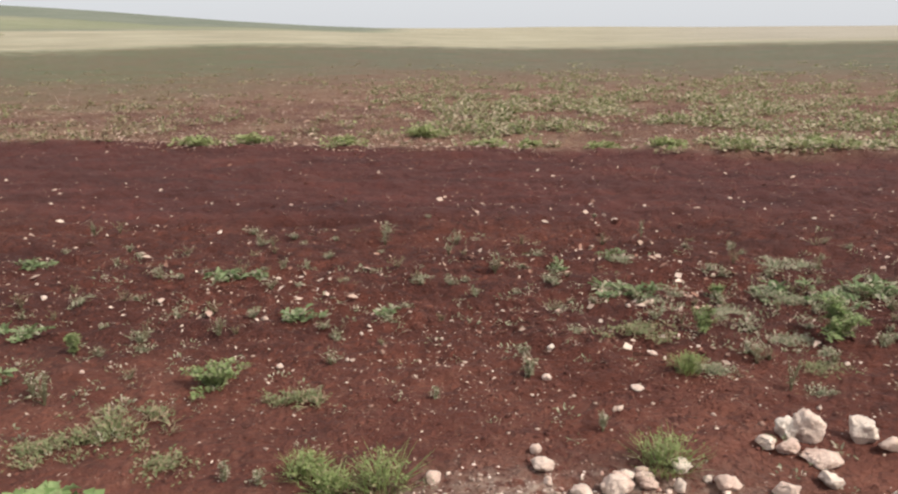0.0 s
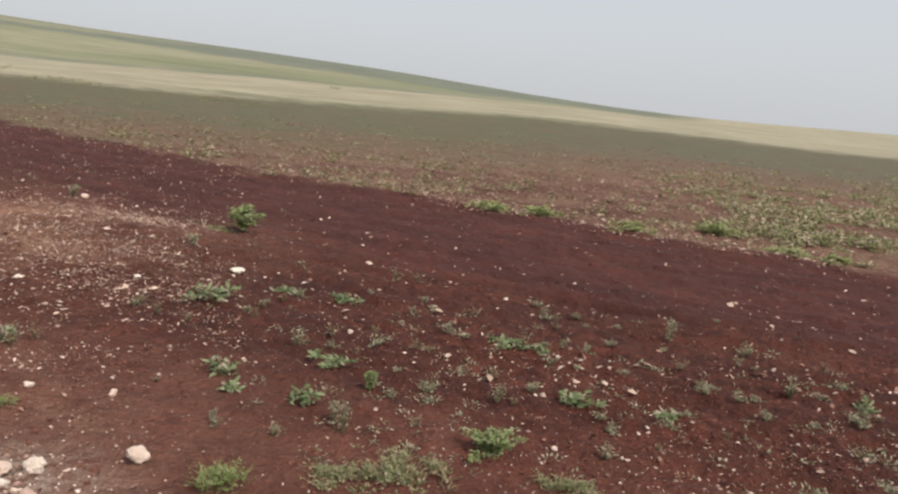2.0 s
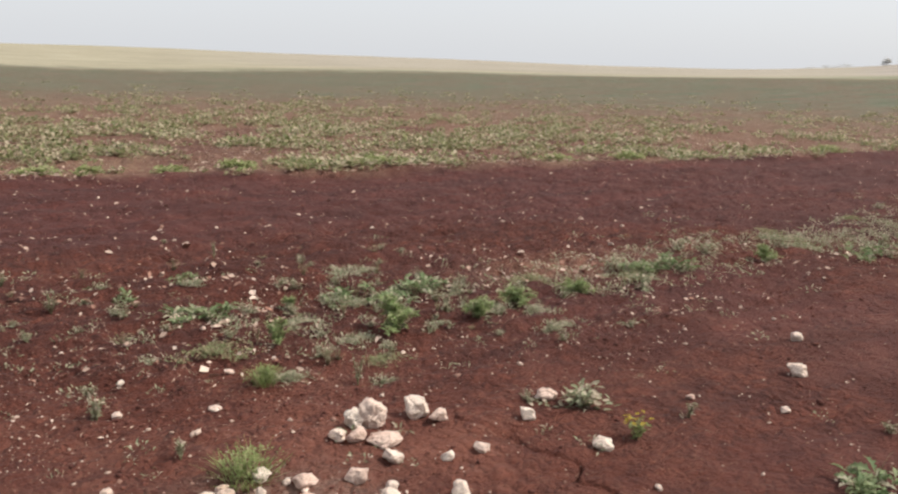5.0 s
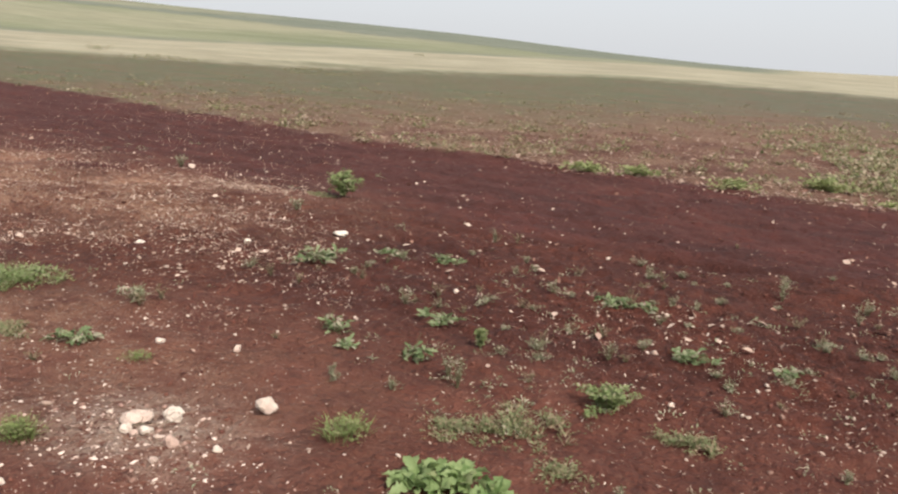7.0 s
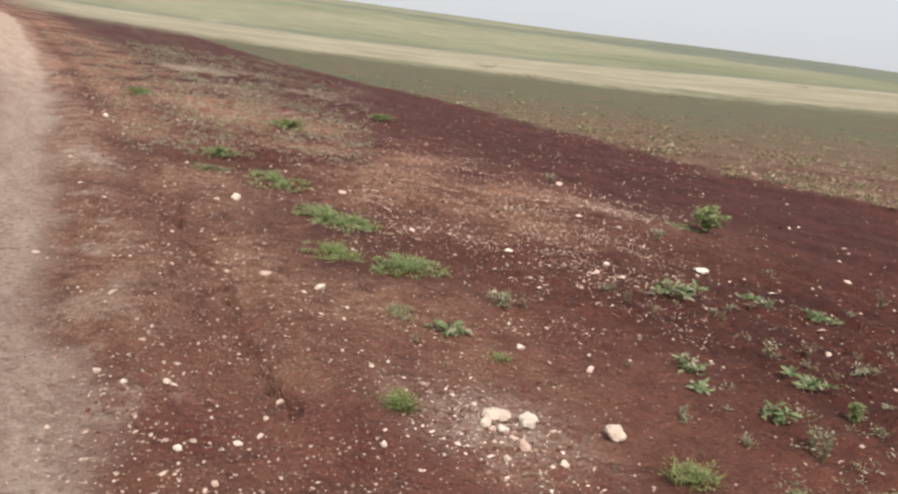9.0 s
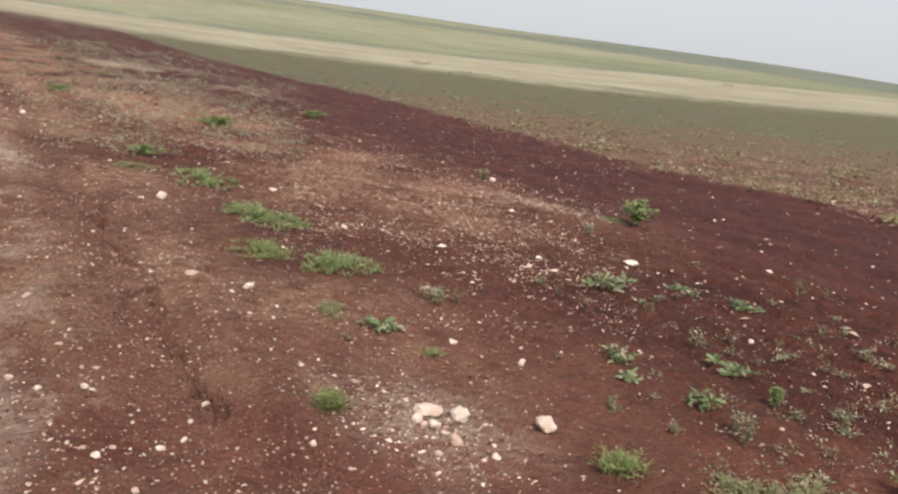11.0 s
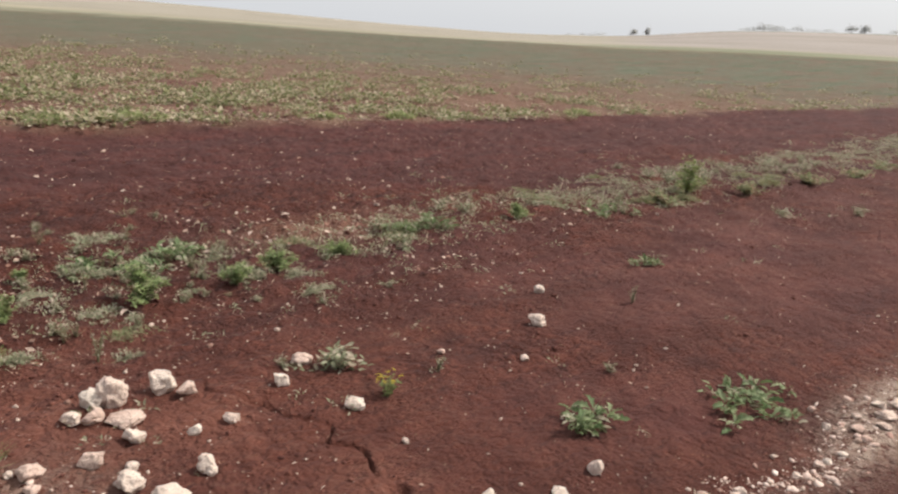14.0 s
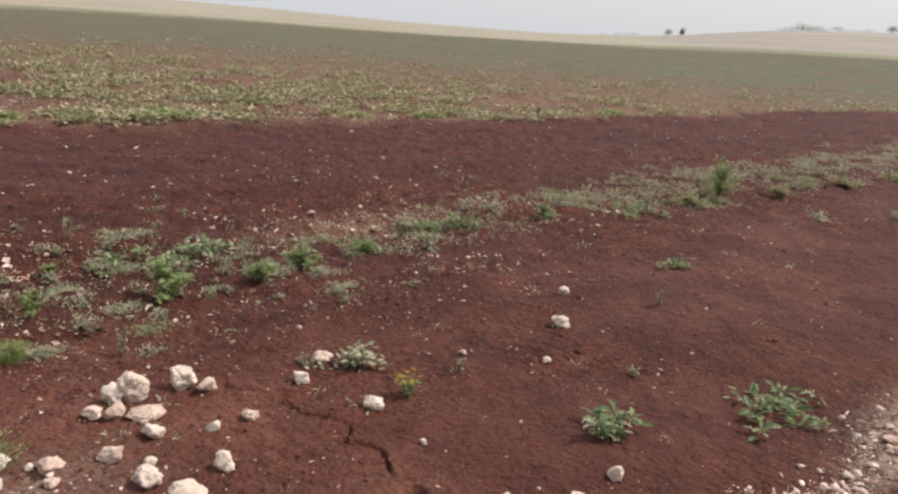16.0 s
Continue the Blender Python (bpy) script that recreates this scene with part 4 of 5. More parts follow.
rock(-6.24, 3.64, 0.076, 0.049, 85)
rock(-14.94, 2.66, 0.112, 0.09, 86)
rock(-3.03, 0.81, 0.051, 0.031, 87)
rock(-3.09, 0.58, 0.041, 0.031, 88)
rock(-7.95, 3.77, 0.105, 0.059, 89)
rock(-3.01, 2.8, 0.046, 0.039, 90)
rock(-4.79, 4.77, 0.082, 0.041, 91)
rock(-4.39, 4.55, 0.068, 0.044, 92)
rock(-5.34, 4.1, 0.102, 0.041, 93)
rock(-8.23, 7.34, 0.116, 0.074, 94)
rock(-1.73, 7.55, 0.053, 0.053, 95)
rock(-2.05, 6.31, 0.046, 0.041, 96)
rock(-2.66, 1.91, 0.07, 0.054, 97)
rock(-2.75, 1.88, 0.066, 0.044, 98)

# pale lumps at the edge of the track
for k, (x, y, wide, tall) in enumerate(((3.02, 0.92, 0.08, 0.035), (3.17, 0.85, 0.07, 0.035), (3.62, 0.72, 0.045, 0.03), (4.12, 0.72, 0.08, 0.04), (4.30, 0.66, 0.09, 0.04), (4.53, 0.76, 0.08, 0.04), (4.27, 0.78, 0.06, 0.03), (4.78, 0.66, 0.10, 0.05), (2.55, 1.28, 0.06, 0.02))):
    rock(x, y, wide, tall, 901 + k)

# ---- single weeds ----
leafy(-1.54, 5.03, 0.402, 0.101, 101, count=66)
leafy(-3.12, 5.33, 0.283, 0.071, 102, count=52)
leafy(-2.35, 3.88, 0.25, 0.065, 103, count=50)
leafy(0.51, 5.76, 0.198, 0.103, 104, count=43, label="small grey-green leafy weed flat on red soil")
leafy(0.75, 5.41, 0.188, 0.145, 105, count=43, label="small grey-green leafy weed flat on red soil")
leafy(1.13, 5.56, 0.173, 0.119, 106, count=42, label="small grey-green leafy weed flat on red soil")
leafy(2.08, 4.75, 0.48, 0.155, 107, count=64)
leafy(2.43, 4.72, 0.54, 0.155, 108, count=70)
leafy(2.75, 4.9, 0.40, 0.16, 109, count=54)
leafy(1.08, 4.76, 0.442, 0.112, 110, count=70)
leafy(-0.87, 4.21, 0.269, 0.079, 111, count=52)
leafy(-0.36, 4.28, 0.169, 0.064, 112, count=42, label="small grey-green leafy weed flat on red soil")
leafy(-3.81, 4.47, 0.421, 0.138, 113, count=68)
leafy(-2.82, 3.4, 0.208, 0.143, 114, count=45)
leafy(-2.2, 3.33, 0.191, 0.131, 115, count=43, label="small grey-green leafy weed flat on red soil")
leafy(-2.61, 3.24, 0.165, 0.047, 116, count=40, label="small grey-green leafy weed flat on red soil")
leafy(-3.62, 5.26, 0.291, 0.073, 117, count=54)
leafy(-3.82, 2.39, 0.244, 0.092, 118, count=49)
leafy(3.14, 1.55, 0.32, 0.12, 119, count=50)
leafy(3.97, 1.17, 0.72, 0.15, 120, count=77, label="large spreading clump of grey-green lobed leaves on bare soil")
leafy(5.7, 2.86, 0.211, 0.086, 121, count=45)
leafy(5.02, 4.52, 0.397, 0.221, 122, count=64)
leafy(4.64, 4.62, 0.527, 0.132, 123, count=77, label="large spreading clump of grey-green lobed leaves on bare soil")
leafy(7.13, 4.19, 0.768, 0.202, 124, count=77, label="large spreading clump of grey-green lobed leaves on bare soil")
herb(-1.1, 3.33, 0.38, 0.103, 125, stalks=18, per=12)
herb(1.41, 4.07, 0.22, 0.159, 126, stalks=14, per=12)
herb(2.12, 4.02, 0.36, 0.21, 127, stalks=16, per=12)
herb(1.7, 4.76, 0.15, 0.090, 128, stalks=13, per=12)
herb(-1.99, 3.72, 0.15, 0.115, 129, stalks=12, per=12)
herb(-5.50, 7.10, 0.62, 0.30, 130, HERB, 17, 6, 0.055, label="tall bushy green weed on the pale stubble strip")
mat_weed(-5.75, 6.95, 0.45, 0.06, 230)
herb(9.28, 4.45, 0.56, 0.130, 131, MAT_LEAF, 15, 3, 0.06, label="wide clump of grey-green weeds in the uncut strip")
herb(3.16, 4.23, 0.32, 0.15, 132, stalks=15, per=12)
herb(2.74, 4.03, 0.28, 0.15, 133, stalks=13, per=12)
herb(5.99, 4.48, 0.28, 0.143, 134, stalks=16, per=12)
herb(8.05, 4.13, 0.52, 0.130, 135, MAT_LEAF, 15, 3, 0.06, label="wide clump of grey-green weeds in the uncut strip")
herb(9.98, 4.02, 0.54, 0.130, 136, MAT_LEAF, 15, 3, 0.06, label="wide clump of grey-green weeds in the uncut strip")
herb(11.72, 3.89, 1.05, 0.130, 137, MAT_LEAF, 15, 3, 0.06, label="wide clump of grey-green weeds in the uncut strip")
herb(13.22, 3.76, 0.98, 0.130, 138, MAT_LEAF, 15, 3, 0.06, label="wide clump of grey-green weeds in the uncut strip")
herb(15.44, 4.01, 1.03, 0.130, 139, MAT_LEAF, 15, 3, 0.06, label="wide clump of grey-green weeds in the uncut strip")
herb(3.73, 4.29, 0.34, 0.105, 140, stalks=17, per=12)
mat_weed(-6.80, 3.02, 1.05, 0.150, 141, HERB, "lush green mat of weeds spreading beside the stubble")
mat_weed(-6.55, 3.22, 0.60, 0.120, 241, HERB, "lush green mat of weeds spreading beside the stubble")
mat_weed(-5.66, 2.55, 0.62, 0.100, 142, BRIGHT, "yellow-green mat of weeds on stony soil")
mat_weed(-5.12, 2.86, 0.70, 0.120, 143, HERB, "lush green mat of weeds spreading beside the stubble")
mat_weed(-8.75, 3.30, 1.15, 0.130, 144, HERB, "lush green mat of weeds spreading beside the stubble")
mat_weed(-9.75, 2.86, 0.70, 0.090, 244)
herb(-10.45, 3.2, 0.79, 0.128, 145, stalks=23, per=14, label="wide clump of green weeds in the uncut strip")
herb(-14.01, 5.7, 1.09, 0.168, 146, stalks=30, per=14, label="wide clump of green weeds in the uncut strip")
herb(-16.2, 8.92, 0.89, 0.138, 147, stalks=30, per=14, label="wide clump of green weeds in the uncut strip")
herb(-19.79, 4.35, 0.97, 0.151, 148, stalks=30, per=14, label="wide clump of green weeds in the uncut strip")
tuft(-0.49, 2.55, 0.18, 0.117, 149)
tuft(-0.38, 2.45, 0.131, 0.116, 150)
tuft(-0.2, 2.48, 0.216, 0.175, 151)
tuft(0.88, 2.64, 0.22, 0.169, 152)
tuft(1.19, 3.53, 0.148, 0.119, 153)
tuft(-1.95, 2.36, 0.254, 0.088, 154)
tuft(-3.34, 2.44, 0.163, 0.047, 155, 60)
tuft(-3.0, 1.57, 0.15, 0.116, 156)
mat_weed(-0.68, 3.19, 0.344, 0.048, 157)
mat_weed(-1.41, 2.89, 0.569, 0.088, 158)
mat_weed(-1.06, 2.6, 0.262, 0.074, 159)
mat_weed(-1.63, 2.69, 0.287, 0.042, 160)
mat_weed(1.05, 4.03, 0.477, 0.045, 161)
mat_weed(2.38, 5.45, 0.50, 0.05, 162, DULL, "thin dull mat of weeds on red soil")
mat_weed(1.88, 3.56, 0.219, 0.111, 163)
mat_weed(-4.26, 2.32, 0.296, 0.065, 164)
sprig(8.89, 3.1, 0.42, 0.10, 165)
sprig(9.86, 2.63, 0.38, 0.10, 166)
sprig(0.28, 5.31, 0.244, 0.158, 167)
sprig(-0.07, 5.76, 0.154, 0.106, 168)
sprig(0.68, 2.93, 0.063, 0.113, 169)
sprig(0.41, 3.54, 0.242, 0.121, 170)
sprig(1.63, 3.37, 0.118, 0.201, 171)
sprig(1.68, 4.1, 0.171, 0.073, 172)
sprig(2.33, 3.92, 0.21, 0.09, 173)
sprig(-3.16, 6.34, 0.189, 0.135, 174)
sprig(-1.37, 6.14, 0.168, 0.057, 175)
sprig(-1.69, 3.87, 0.201, 0.078, 176)
sprig(-1.31, 4.03, 0.151, 0.118, 177)
sprig(-0.59, 3.59, 0.147, 0.087, 178)
sprig(-0.04, 3.26, 0.081, 0.07, 179)
sprig(-1.91, 3.19, 0.211, 0.135, 180)
sprig(-0.61, 6.39, 0.195, 0.094, 181)
sprig(-1.57, 5.83, 0.185, 0.117, 182)
sprig(-0.79, 2.51, 0.074, 0.097, 183)
sprig(-0.66, 2.49, 0.082, 0.072, 184)
sprig(1.53, 6.33, 0.099, 0.148, 185)
sprig(-2.71, 4.03, 0.208, 0.132, 186)
sprig(-2.07, 2.9, 0.116, 0.071, 187)
sprig(-1.81, 3.11, 0.175, 0.162, 188)
sprig(-4.1, 3.04, 0.35, 0.087, 189)
sprig(-4.17, 4.16, 0.225, 0.088, 190)
sprig(-5.29, 6.01, 0.359, 0.149, 191)
sprig(-8.46, 7.36, 0.415, 0.185, 192)
sprig(-2.36, 2.81, 0.119, 0.061, 193)
sprig(-0.02, 6.16, 0.283, 0.124, 194)
sprig(-0.6, 6.02, 0.232, 0.178, 195)
sprig(-2.33, 4.45, 0.234, 0.059, 196)
sprig(-4.21, 3.14, 0.242, 0.079, 197)
sprig(-2.41, 2.86, 0.092, 0.067, 198)
sprig(2.94, 2.36, 0.117, 0.087, 199)
sprig(3.69, 1.83, 0.109, 0.069, 200)
sprig(1.94, 3.63, 0.195, 0.075, 201)
sprig(2.31, 2.82, 0.145, 0.053, 202)
sprig(4.73, 2.36, 0.079, 0.138, 203)
flower(2.54, 2.29, 0.122, 0.13, 204)
leafy(-1.34, 2.26, 0.43, 0.10, 300, BROAD_LEAVES, 170, "broad_leaf_weed", "broad pale green leafy weed beside the stones", 1.1, 0.125)
herb(2.53, 2.67, 0.34, 0.100, 301, DULL, 9, 3, 0.05, "trailing_weed", "trailing grey-green weed lying round two pale rocks")

herb(8.87, 4.26, 0.55, 0.42, 302, BRIGHT, 14, 6, 0.05, label="tall bright green weed standing in the uncut strip")

# single green plants at the crop's edge
herb(-0.75, 12.93, 1.00, 0.170, 401, CROP_GREEN, 20, 6, 0.075, "crop_plant", "green sprawling crop plant at the edge of the rows")
herb(2.96, 11.55, 0.82, 0.150, 402, CROP_GREEN, 20, 6, 0.075, "crop_plant", "green sprawling crop plant at the edge of the rows")
herb(5.11, 11.37, 0.75, 0.150, 403, CROP_GREEN, 20, 6, 0.075, "crop_plant", "green sprawling crop plant at the edge of the rows")
herb(-1.89, 11.68, 0.82, 0.100, 404, CROP_GREEN, 20, 6, 0.075, "crop_plant", "green sprawling crop plant at the edge of the rows")
herb(-3.30, 11.68, 0.74, 0.100, 405, CROP_GREEN, 20, 6, 0.075, "crop_plant", "green sprawling crop plant at the edge of the rows")
herb(-4.14, 11.56, 0.85, 0.100, 406, CROP_GREEN, 20, 6, 0.075, "crop_plant", "green sprawling crop plant at the edge of the rows")
herb(0.29, 11.55, 0.90, 0.140, 407, CROP_GREEN, 20, 6, 0.075, "crop_plant", "green sprawling crop plant at the edge of the rows")
herb(0.94, 11.68, 0.61, 0.090, 408, CROP_GREEN, 20, 6, 0.075, "crop_plant", "green sprawling crop plant at the edge of the rows")
herb(2.10, 11.68, 0.71, 0.100, 409, CROP_GREEN, 20, 6, 0.075, "crop_plant", "green sprawling crop plant at the edge of the rows")
herb(4.14, 11.67, 0.95, 0.130, 410, CROP_GREEN, 20, 6, 0.075, "crop_plant", "green sprawling crop plant at the edge of the rows")
herb(10.27, 11.16, 0.91, 0.120, 411, CROP_GREEN, 20, 6, 0.075, "crop_plant", "green sprawling crop plant at the edge of the rows")
herb(15.90, 11.07, 0.99, 0.150, 412, CROP_GREEN, 20, 6, 0.075, "crop_plant", "green sprawling crop plant at the edge of the rows")
herb(5.53, 11.42, 0.76, 0.110, 413, CROP_GREEN, 20, 6, 0.075, "crop_plant", "green sprawling crop plant at the edge of the rows")
herb(8.70, 11.40, 0.74, 0.100, 414, CROP_GREEN, 20, 6, 0.075, "crop_plant", "green sprawling crop plant at the edge of the rows")

# ---- far trees and shrubs ----
for az, far, tall, wide in ((-57.3, 560, 6.5, 4.5), (-58.2, 570, 7.0, 3.6), (-55.0, 560, 3.2, 8), (-53.8, 560, 2.6, 5), (-65.7, 575, 7.0, 10), (-66.5, 580, 5.5, 9), (-65.1, 578, 4.0, 10), (-66.1, 570, 3.5, 9), (-67.0, 582, 3.2, 11), (-67.8, 585, 4.8, 7), (-68.7, 585, 3.0, 10), (-69.6, 585, 3.2, 9), (-52.9, 560, 2.2, 7), (-54.4, 560, 2.6, 7), (-70.9, 585, 7.0, 6.5), (-71.7, 585, 7.5, 6.0), (-64.6, 575, 3.5, 8), (-59.8, 420, 2.2, 9), (-73.4, 585, 4.0, 9)):
    tree(-math.sin(radians(az)) * far, math.cos(radians(az)) * far, tall, wide, int(far + az * 10))
for az, far, tall, wide in ((31.4, 140, 0.8, 2.0), (39.1, 66, 0.7, 2.2), (40.3, 66, 0.6, 1.8), (38.2, 59, 0.5, 2.0), (36.9, 60, 0.55, 2.2), (40.0, 57, 0.5, 1.6), (47.6, 73, 0.8, 2.6), (49.2, 75, 1.0, 3.0), (50.6, 76, 0.8, 2.6), (53.0, 95, 1.0, 3.0)):
    tree(-math.sin(radians(az)) * far, math.cos(radians(az)) * far, tall, wide, int(far + az * 10), True)

# ---- stuff: pebbles, clods, litter, seedlings, crop, dry grass ----
def zone_stony(x, y):
    """Where stones and litter lie thick."""
    e = y - track_edge(x)
    bank = np.exp(-((e - 0.9) / 1.0) ** 2) * step(-x, 1.0, 2.8)
    field = 0.30 * np.exp(-((y - 4.6) / 1.6) ** 2)
    left = 0.8 * np.exp(-((y - 4.6 - 0.05 * -x) / 2.2) ** 2) * step(-x, 3.0, 5.5)
    near_left = 0.75 * np.exp(-((x + 4.4) ** 2 / 3.0 + (y - 2.4) ** 2 / 0.7))
    heap = 2.0 * np.exp(-((x + 2.6) ** 2 + (y - 1.85) ** 2) / 0.14) + np.exp(-((x - 0.35) ** 2 / 0.25 + (y - 2.3) ** 2 / 0.04))
    right = 1.5 * np.exp(-((x - 4.4) ** 2 / 1.2 + (y - 0.72) ** 2 / 0.03))
    strip = 0.35 * np.exp(-((y - 4.9) / 0.6) ** 2) * step(x, 2.0, 4.0)
    return np.clip(np.maximum.reduce([bank, field, left, near_left, heap, right, strip]), 0.085, 1) * np.where(y > track_edge(x) - 0.1, 1, 0.35)


def keep(x, y, chance):
    k = rng.random(len(x)) < chance
    return x[k], y[k]


x, y = scatter(150000, 1.9, 30)
x, y = keep(x, y, zone_stony(x, y) * (y < crop_front(x) + 1) * (0.55 + 1.1 * smooth_noise(x * 1.5, y * 1.5, 71)))
size = np.clip(np.exp(rng.normal(-5.75, 0.6, len(x))), 0.002, 0.02) * (1 + 0.06 * np.hypot(x, y))
many("pebbles", lumps(x, y, size), ICO_FACES, PEBBLE, "scattered pale pebbles lying on red soil", "pebbles")

OCT = np.array([(1, 0, 0), (-1, 0, 0), (0, 1, 0), (0, -1, 0), (0, 0, 1), (0, 0, -1)], float)
OCT_FACES = ((0, 2, 4), (2, 1, 4), (1, 3, 4), (3, 0, 4), (2, 0, 5), (1, 2, 5), (3, 1, 5), (0, 3, 5))
x, y = scatter(380000, 1.9, 18, -20, 97)
grit_zone = np.clip(zone_stony(x, y) - 0.06, 0, 1) * np.clip(0.5 + 1.5 * fractal(x / 0.6, y / 0.5, 73, 3), 0, 1)
x, y = keep(x, y, grit_zone * (y < crop_front(x)))
size = np.exp(rng.normal(-6.3, 0.4, len(x))) * (1 + 0.08 * np.hypot(x, y))
shape = OCT[None] * (1 + rng.uniform(-0.5, 0.4, (len(x), 6, 1))) * size[:, None, None] * np.array((1.2, 0.9, 0.6))
shape = turned(shape, rng.uniform(0, 6.28, len(x)), rng.uniform(-0.4, 0.4, len(x)), rng.uniform(-0.4, 0.4, len(x)))
many("grit", shape + np.stack([x, y, land(x, y) + 0.3 * size], -1)[:, None], OCT_FACES, GRIT, "fine brown and pinkish grit strewn over soil", "grit")

# broken white gravel: a low ridge by the track, the heap and the ground under the rocks
n = 1900
gx = rng.uniform(3.1, 6.2, n)
gy = np.interp(gx, (3.1, 3.6, 4.2, 6.2), (0.90, 0.72, 0.70, 0.72)) + rng.normal(0, 0.075, n) * np.interp(gx, (3.1, 4.3), (0.5, 1.2)) + 0.04 * np.sin(gx * 5)
x = np.concatenate([gx, rng.normal(-2.66, 0.34, 550), rng.normal(0.45, 0.38, 450)])
y = np.concatenate([gy, rng.normal(1.85, 0.19, 550), rng.normal(2.38, 0.12, 450)])
size = np.concatenate([np.clip(np.exp(rng.normal(-5.75, 0.85, n)), 0.002, 0.03), np.clip(np.exp(rng.normal(-5.35, 0.6, 1000)), 0.003, 0.018)])
many("gravel", lumps(x, y, size, 0.6, 0.42), ICO_FACES, GRAVEL, "broken white and pink gravel on red soil", "gravel")

x, y = scatter(170000, 1.9, 16)
x, y = keep(x, y, (0.14 + 0.8 * np.exp(-((y - 4.3) / 1.7) ** 2)) * (1 - 0.7 * step(x, 1.6, 2.8) * (1 - step(y, 4.2, 4.8))) * (0.4 + 0.6 * step(y, 2.9, 3.6)) * (y > track_edge(x) + 0.1) * (y < crop_front(x)) * np.clip(0.5 + 1.6 * fractal(x / 0.9, y / 0.6, 81, 3), 0, 1))
size = np.clip(np.exp(rng.normal(-5.45, 0.6, len(x))), 0.0025, 0.014) * (0.8 + 0.06 * np.hypot(x, y))
# broken crust on the bare ground beyond the rocks
cx, cy = rng.uniform(1.2, 7.5, 9000), rng.uniform(1.3, 4.2, 9000)
cx, cy = keep(cx, cy, (cy > track_edge(cx) + 0.5) * (0.05 + 0.6 * np.exp(-((cx - 3.7) ** 2 / 1.2 + (cy - 3.0) ** 2 / 0.35))) * np.clip(0.1 + 2.6 * fractal(cx / 0.8, cy / 0.45, 83, 3), 0.02, 1))
x, y = np.concatenate([x, cx]), np.concatenate([y, cy])
size = np.concatenate([size, np.clip(np.exp(rng.normal(-4.75, 0.5, len(cx))), 0.004, 0.024)])
many("soil_clods", lumps(x, y, size, 0.75, 0.3), ICO_FACES, CLOD, "crumbled clods of dark red soil", "soil clods")


def flakes(x, y, long, wide, lift, tilt=0.35):
    n = len(x)
    s = BLADE[None] * (long[:, None, None] * np.array((1, 1, 1))) * np.stack([np.ones(n), np.full(n, wide / 0.22) * rng.uniform(0.6, 1.4, n), np.ones(n)], -1)[:, None]
    s = turned(s, rng.uniform(0, 6.28, n), rng.normal(0.1, tilt, n), rng.uniform(-0.8, 0.8, n))
    return s + np.stack([x, y, land(x, y) + lift], -1)[:, None]


x, y = scatter(90000, 2.0, 26)
mx, my = scatter(120000, 4.5, 24, 38, 88)
x, y = np.concatenate([x, mx]), np.concatenate([y, my])
straw_zone = 0.10 + 0.08 * step(y, 5.5, 7) + 1.2 * np.exp(-((y - 5.2 - 0.05 * -x) / 1.35) ** 2) * step(-x, 4.0, 6.5) + 0.45 * np.exp(-((y - 4.4) / 1.2) ** 2) + 0.5 * np.exp(-((x + 6.3) ** 2 / 0.8 + (y - 6.9) ** 2 / 0.12)) + 0.6 * np.exp(-((y - 5.0) / 0.5) ** 2) * step(x, 2.5, 4)
x, y = keep(x, y, np.clip(straw_zone, 0, 1) * (y > track_edge(x) + 0.2) * (y < crop_front(x)) * np.clip(0.45 + 2.0 * fractal(x / 0.7, y / 0.5, 91, 3), 0, 1))
long = np.clip(np.exp(rng.normal(-4.75, 0.5, len(x))), 0.003, 0.021) * (1 + 0.14 * np.hypot(x, y))
many("dry_litter", flakes(x, y, long, 0.2, 0.006), BLADE_FACES, LITTER, "dry pale stalks and withered leaves on soil", "plant litter")


x, y = scatter(4200, 5.6, 26, -80, 60)
lx, ly = rng.normal(1.4, 1.9, 1500), rng.normal(4.75, 0.65, 1500)
x, y = np.concatenate([x, lx]), np.concatenate([y, ly])
x, y = keep(x, y, (y > 3.5) * (y < crop_front(x) - 0.2) * np.clip(0.35 + 1.8 * fractal(x / 1.1, y / 0.7, 97, 3), 0.05, 1))
long = np.clip(np.exp(rng.normal(-3.35, 0.45, len(x))), 0.012, 0.085)
many("dead_leaves", flakes(x, y, long, 0.3, 0.012, 0.25), BLADE_FACES, LITTER, "pale dead leaves lying on ploughed red soil", "plant litter")


def clumps(x, y, wide, tall, per, long, leaf_wide=1.1, lean=0.35):
    """Leaves of many small plants, each a clump of folded leaves."""
    n = len(x)
    a, r = rng.uniform(0, 6.28, (n, per)), wide[:, None] * 0.5 * rng.random((n, per)) ** 0.6
    px, py = x[:, None] + np.cos(a) * r, y[:, None] + np.sin(a) * r
    pz = tall[:, None] * rng.random((n, per)) * (1 - 0.6 * (2 * r / wide[:, None]) ** 2)
    m = n * per
    l = np.repeat(long, per) * rng.uniform(0.6, 1.3, m)
    s = BLADE[None] * l[:, None, None] * np.array((1, leaf_wide, 1.2))
    s = turned(s, (a + rng.normal(0, 0.8, (n, per))).ravel(), rng.normal(lean, 0.40, m), rng.uniform(-0.5, 0.5, m))
    base = np.repeat(land(x, y), per)
    return s + np.stack([px.ravel(), py.ravel(), base + 0.005 + pz.ravel()], -1)[:, None]


